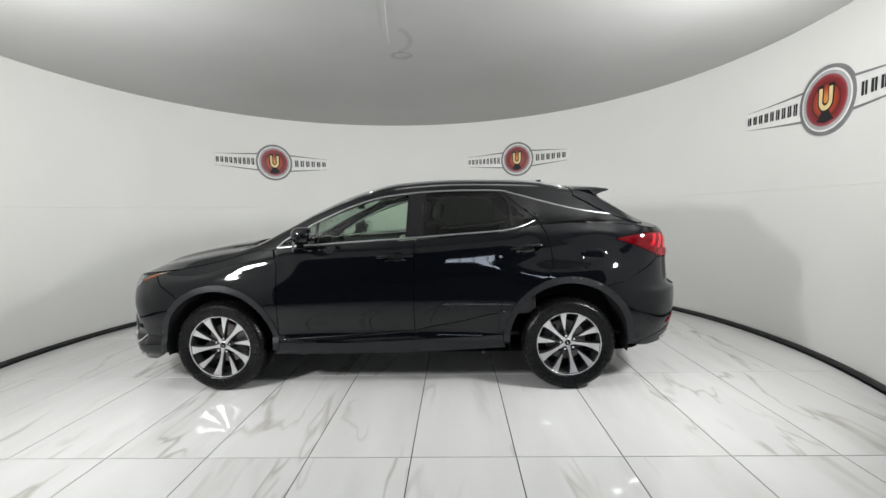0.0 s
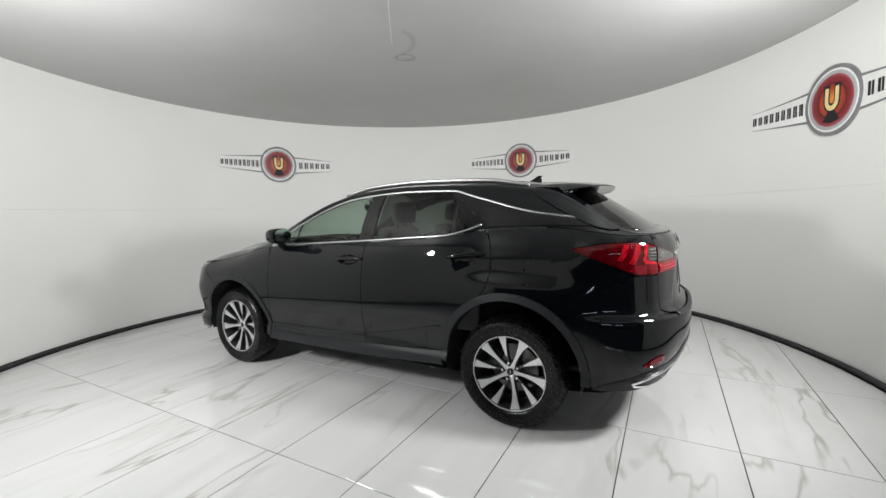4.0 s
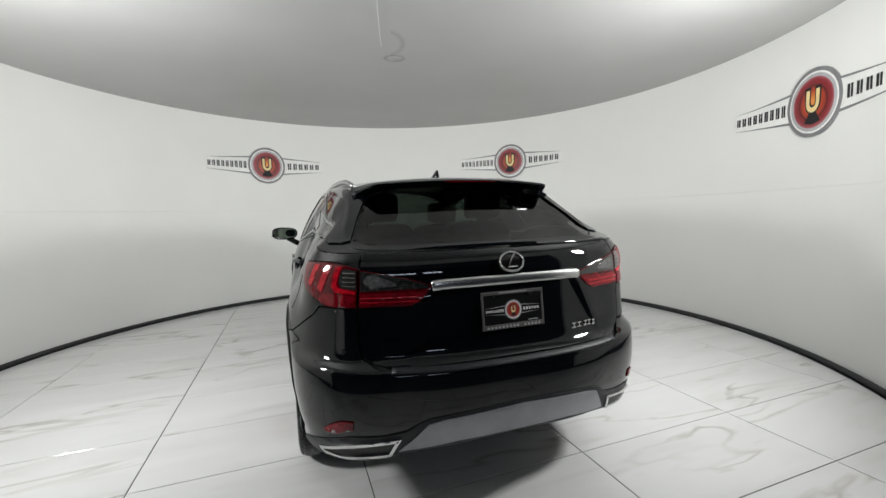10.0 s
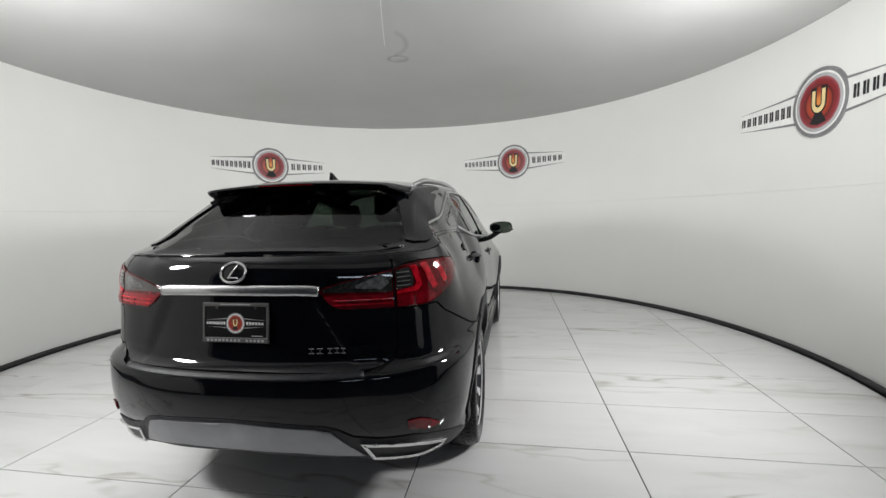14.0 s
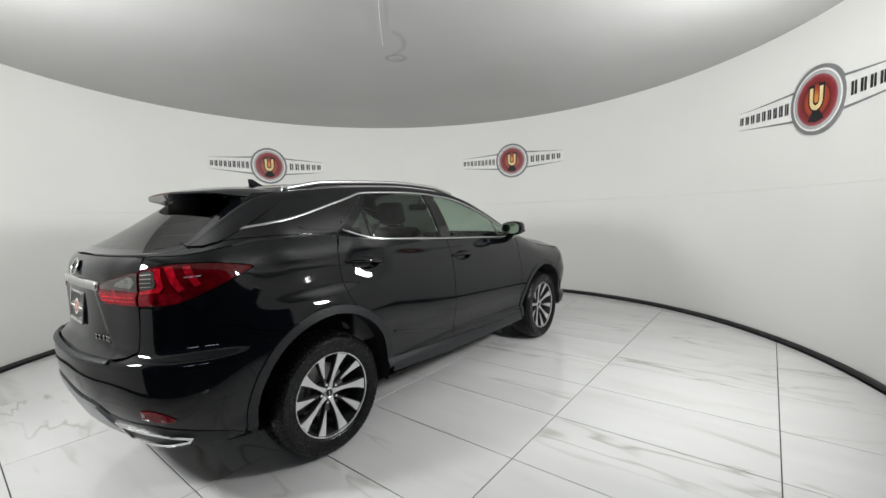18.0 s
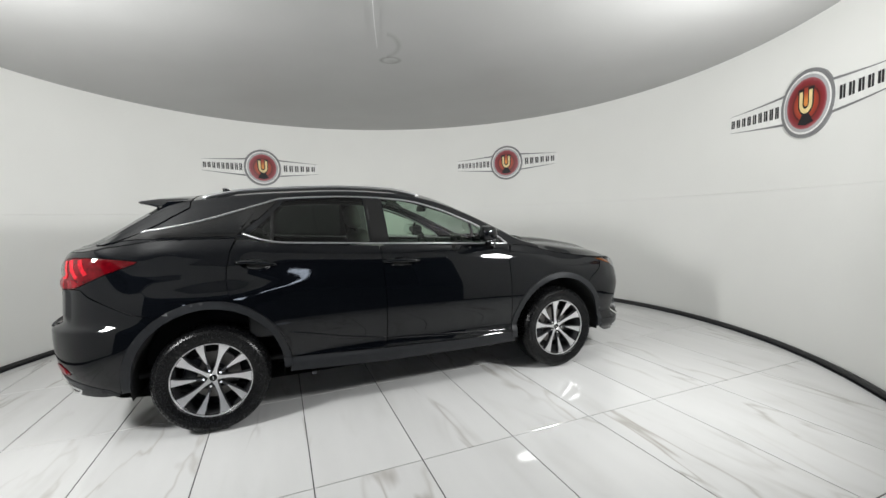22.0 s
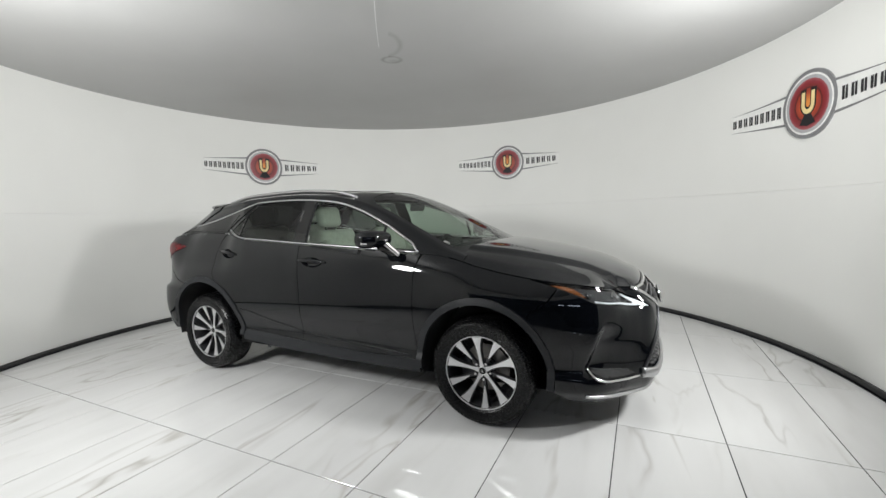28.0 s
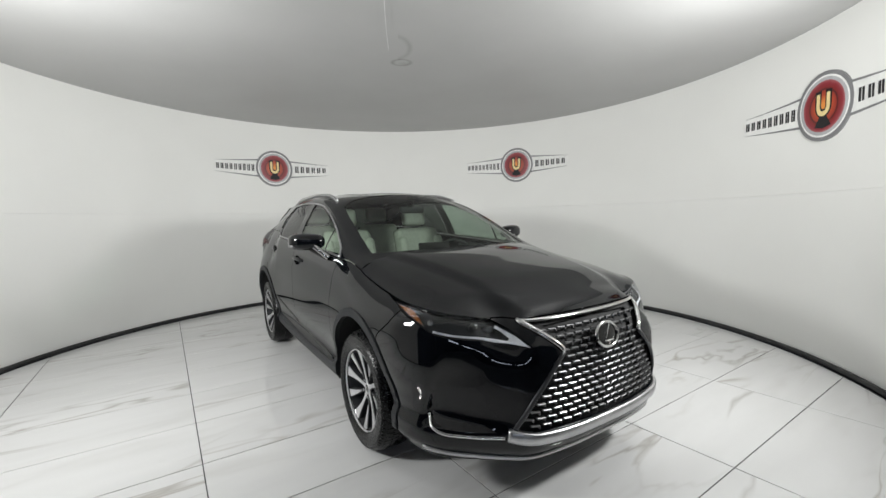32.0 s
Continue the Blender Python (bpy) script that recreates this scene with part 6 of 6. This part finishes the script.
def door_mirror(sd):
    bm = bmesh.new()
    bmesh.ops.create_uvsphere(bm, u_segments=32, v_segments=20, radius=1.0)
    for v in bm.verts:
        x, y, z = v.co
        f = lambda q, p: math.copysign(abs(q) ** p, q)
        x, y, z = f(x, 0.75), f(y, 0.7), f(z, 0.75)
        if x < -0.35:
            x = -0.35 - (abs(x) - 0.35) * 0.15
        up = 0.80 + 0.20 * (y + 1) / 2 if z > 0 else 1.0
        v.co = (0.622 + 0.098 * x - 0.030 * y, sd * (1.010 + 0.122 * y), 1.256 + 0.066 * z * up)
    if sd < 0:
        bmesh.ops.reverse_faces(bm, faces=bm.faces)
    m = part("door_mirror", bm, PAINT, car, "black door mirror on a bright stalk", smooth=60)
    bm = bmesh.new()
    bmesh.ops.create_circle(bm, cap_ends=True, segments=28, radius=1.0)
    for v in bm.verts:
        a, b = math.copysign(abs(v.co.x) ** 0.7, v.co.x), math.copysign(abs(v.co.y) ** 0.7, v.co.y)
        v.co = (0.578 - 0.030 * a, sd * (1.010 + 0.104 * a), 1.256 + 0.052 * b)
    part("mirror_pane", bm, MIRROR, m, "mirror pane", smooth=60)
    path = [Vector((0.705 - 0.062 * t - 0.02 * t * t, sd * (0.955 + 0.185 * t), 1.218 + 0.012 * t)) for t in steps(0, 1, 10)]
    part("mirror_moulding", sweep(path, [Vector((0.9, sd * 0.3, -0.25)).normalized()] * 11, 0.016, 0.014), CHROME, m, "chrome strip", smooth=60)
    path = [Vector((0.66 + 0.05 * (1 - t), sd * (0.885 + 0.10 * t), 1.140 + 0.065 * t)) for t in steps(0, 1, 6)]
    b = tube(path, 0.028, 10)
    part("mirror_stalk", b, PIANO, m, smooth=60)
    path = [Vector((0.762 - 0.052 * t, sd * (0.895 + 0.085 * t), 1.136 + 0.086 * t)) for t in steps(0, 1, 8)]
    part("stalk_moulding", sweep(path, [Vector((0.9, sd * 0.4, 0.1)).normalized()] * 9, 0.034, 0.014), CHROME, m, "chrome stalk face", smooth=60)


for sd in (1, -1):
    door_mirror(sd)


def door_handles():
    for x0, x1, z0, z1 in HANDLES:
        cx, cz = (x0 + x1) / 2, (z0 + z1) / 2 - 0.006
        sc = s_side(cx)

        def bowl(s, z, sc=sc, cz=cz):
            r2 = min(1.0, ((s - sc) / 0.112) ** 2 + ((z - cz) / 0.044) ** 2)
            return tuple(surface_point(sk, s, z, -0.004 - 0.030 * (1 - r2), SKF))

        link_panel("handle_recess", panel(handle_oval(x0, x1, z0, z1, 1.03), bowl, (0.012, 0.008), rim=False), PAINT, car, mirror=True)
        line = [S(x0 + 0.012 + (x1 - x0 - 0.024) * t, z0 + (z1 - z0) * t + 0.005 * math.sin(math.pi * t)) for t in steps(0, 1, 10)]
        path, nor = on_skin(sk, line, (0.02, 0.03), SKF)
        path = [p + n * (0.022 * math.sin(math.pi * min(1, max(0, i / (len(path) - 1)))) ** 0.6 - 0.006) for i, (p, n) in enumerate(zip(path, nor))]
        link_panel("door_handle", sweep(path, nor, 0.027, 0.016, 0.35, 0.4), PAINT, car, "gloss black door handle", mirror=True)

    # crease along the lower doors
    line = [S(0.86, 0.418), S(0.41, 0.437), S(-0.185, 0.480)]
    for pts in (line, [S(-0.192, 0.481), S(-0.54, 0.542), S(-0.89, 0.630)]):
        path, nor = on_skin(sk, pts, (0.03, 0.03), SKF, -0.0035)
        link_panel("door_crease", sweep(path, nor, 0.026, 0.008, 0.5), PAINT, car, mirror=True)

    # jacking tabs under the sills
    for x in (0.76, -0.73):
        for sgn in (1, -1):
            part("jacking_tab", box_bm((0.035, 0.008, 0.05), (x, sgn * 0.80, 0.275), 0.003, 1), RIM_DARK, car)


door_handles()

# ---- cabin ----


def cushion(size, center, turn=(0, 0, 0), bev=0.05):
    return box_bm(size, center, bev, 4, turn)


def seat(x, y, z):
    s = new("seat")
    s.parent = car
    s["label"] = "cream leather car seat"
    part("seat_cushion", cushion((0.52, 0.50, 0.16), (x + 0.02, y, z), (0, -6, 0), 0.06), LEATHER, s)
    part("backrest", cushion((0.15, 0.50, 0.62), (x - 0.30, y, z + 0.34), (0, -16, 0), 0.06), LEATHER, s)
    for dy in (-0.21, 0.21):
        part("bolster", cushion((0.17, 0.10, 0.50), (x - 0.25, y + dy, z + 0.31), (0, -16, 0), 0.045), LEATHER, s)
    part("headrest", cushion((0.10, 0.27, 0.19), (x - 0.43, y, z + 0.76), (0, -12, 0), 0.045), LEATHER, s)
    for dy in (-0.07, 0.07):
        part("headrest_post", tube([Vector((x - 0.39, y + dy, z + 0.60)), Vector((x - 0.42, y + dy, z + 0.72))], 0.008, 6), CHROME, s)


for y in (0.38, -0.38):
    seat(0.10 + (0.09 if y > 0 else 0.0), y, 0.66)
    seat(-0.78, y, 0.70)
bm = cushion((0.50, 0.34, 0.14), (-0.76, 0, 0.70), (0, -6, 0), 0.05)
part("bench_middle", bm, LEATHER, car)
part("bench_back", cushion((0.14, 1.24, 0.56), (-1.10, 0, 1.0), (0, -18, 0), 0.05), LEATHER, car)
part("dashboard", cushion((0.46, 1.46, 0.34), (0.98, 0, 0.96), (0, 8, 0), 0.10), DASH, car)
part("display", cushion((0.03, 0.30, 0.12), (0.80, 0, 1.145), (0, -15, 0), 0.012), PIANO, car)
part("centre_console", cushion((0.90, 0.24, 0.36), (0.35, 0, 0.62), (0, 0, 0), 0.05), DASH, car)
part("cabin_floor", box_bm((2.9, 1.5, 0.04), (-0.45, 0, 0.40), 0.01, 1), DASH, car)
part("load_cover", box_bm((0.80, 1.24, 0.03), (-1.70, 0, 1.08), 0.01, 1), DASH, car)
path = [Vector((0, 0.185 * math.cos(a), 0.185 * math.sin(a))) for a in steps(0, 2 * math.pi, 40)]
b = tube(path, 0.016, 8)
bmesh.ops.transform(b, matrix=pose(0.60, 0.38, 1.03, 0, -24, 0), verts=b.verts)
wheel_ob = part("steering_wheel", b, DASH, car, smooth=60)
part("steering_hub", cushion((0.05, 0.16, 0.13), (0.615, 0.38, 1.025), (0, -24, 0), 0.02), DASH, wheel_ob)
for yy in (-0.12, 0.12):
    part("steering_spoke", cushion((0.02, 0.14, 0.035), (0.61, 0.38 + yy, 1.03), (0, -24, 0), 0.008), DASH, wheel_ob)
part("rear_view_mirror", cushion((0.03, 0.25, 0.065), (0.42, 0, 1.485), (0, 8, 0), 0.02), DASH, car)
part("mirror_arm", tube([Vector((0.43, 0, 1.51)), Vector((0.46, 0, 1.56))], 0.012, 6), DASH, car)
for sgn in (1, -1):
    part("door_lining", cushion((2.0, 0.05, 0.55), (-0.15, sgn * 0.82, 0.86), (0, 0, 0), 0.02), DASH, car)

# ---- what turns ----


def motions():
    rows = [(t, pose(0, 0, 0, 0, 0, a)) for t, a in (
        (0, 171.90), (0.5, 168.49), (1, 165.19), (1.5, 161.89), (2, 158.69), (2.5, 155.40), 
        (3, 152.22), (3.5, 148.82), (5.5, 135.91), (6, 132.49), (6.5, 128.83), (7, 124.93), 
        (7.5, 120.81), (8, 116.93), (8.5, 113.54), (9, 110.70), (9.5, 107.05), (10, 103.07), 
        (10.5, 99.16), (11, 95.32), (11.5, 91.72), (12, 88.11), (12.5, 84.63), (13, 80.90), 
        (13.5, 77.28), (14, 73.86), (14.5, 70.37), (16.5, 55.82), (17, 52.33), (17.5, 48.57), 
        (18, 44.62), (18.5, 40.63), (19, 36.91), (19.5, 33.46), (20, 29.70), (20.5, 25.91), 
        (21, 21.97), (21.5, 18.16), (22, 14.10), (22.5, 9.96), (23, 5.71), (23.5, 1.49), 
        (24, -2.69), (24.5, -6.71), (25, -10.74), (25.5, -14.35), (27.5, -29.26), (28, -33.22), 
        (28.5, -37.44), (29, -41.52), (29.5, -45.30), (30, -48.95), (30.5, -52.52), (31, -55.88), 
        (31.5, -59.23), (32, -62.26), )]
    walk(floor, rows)
    walk(car, [(t, m @ pose(-0.0667, -0.0193, 0, 0, 0, -0.71)) for t, m in rows])


motions()
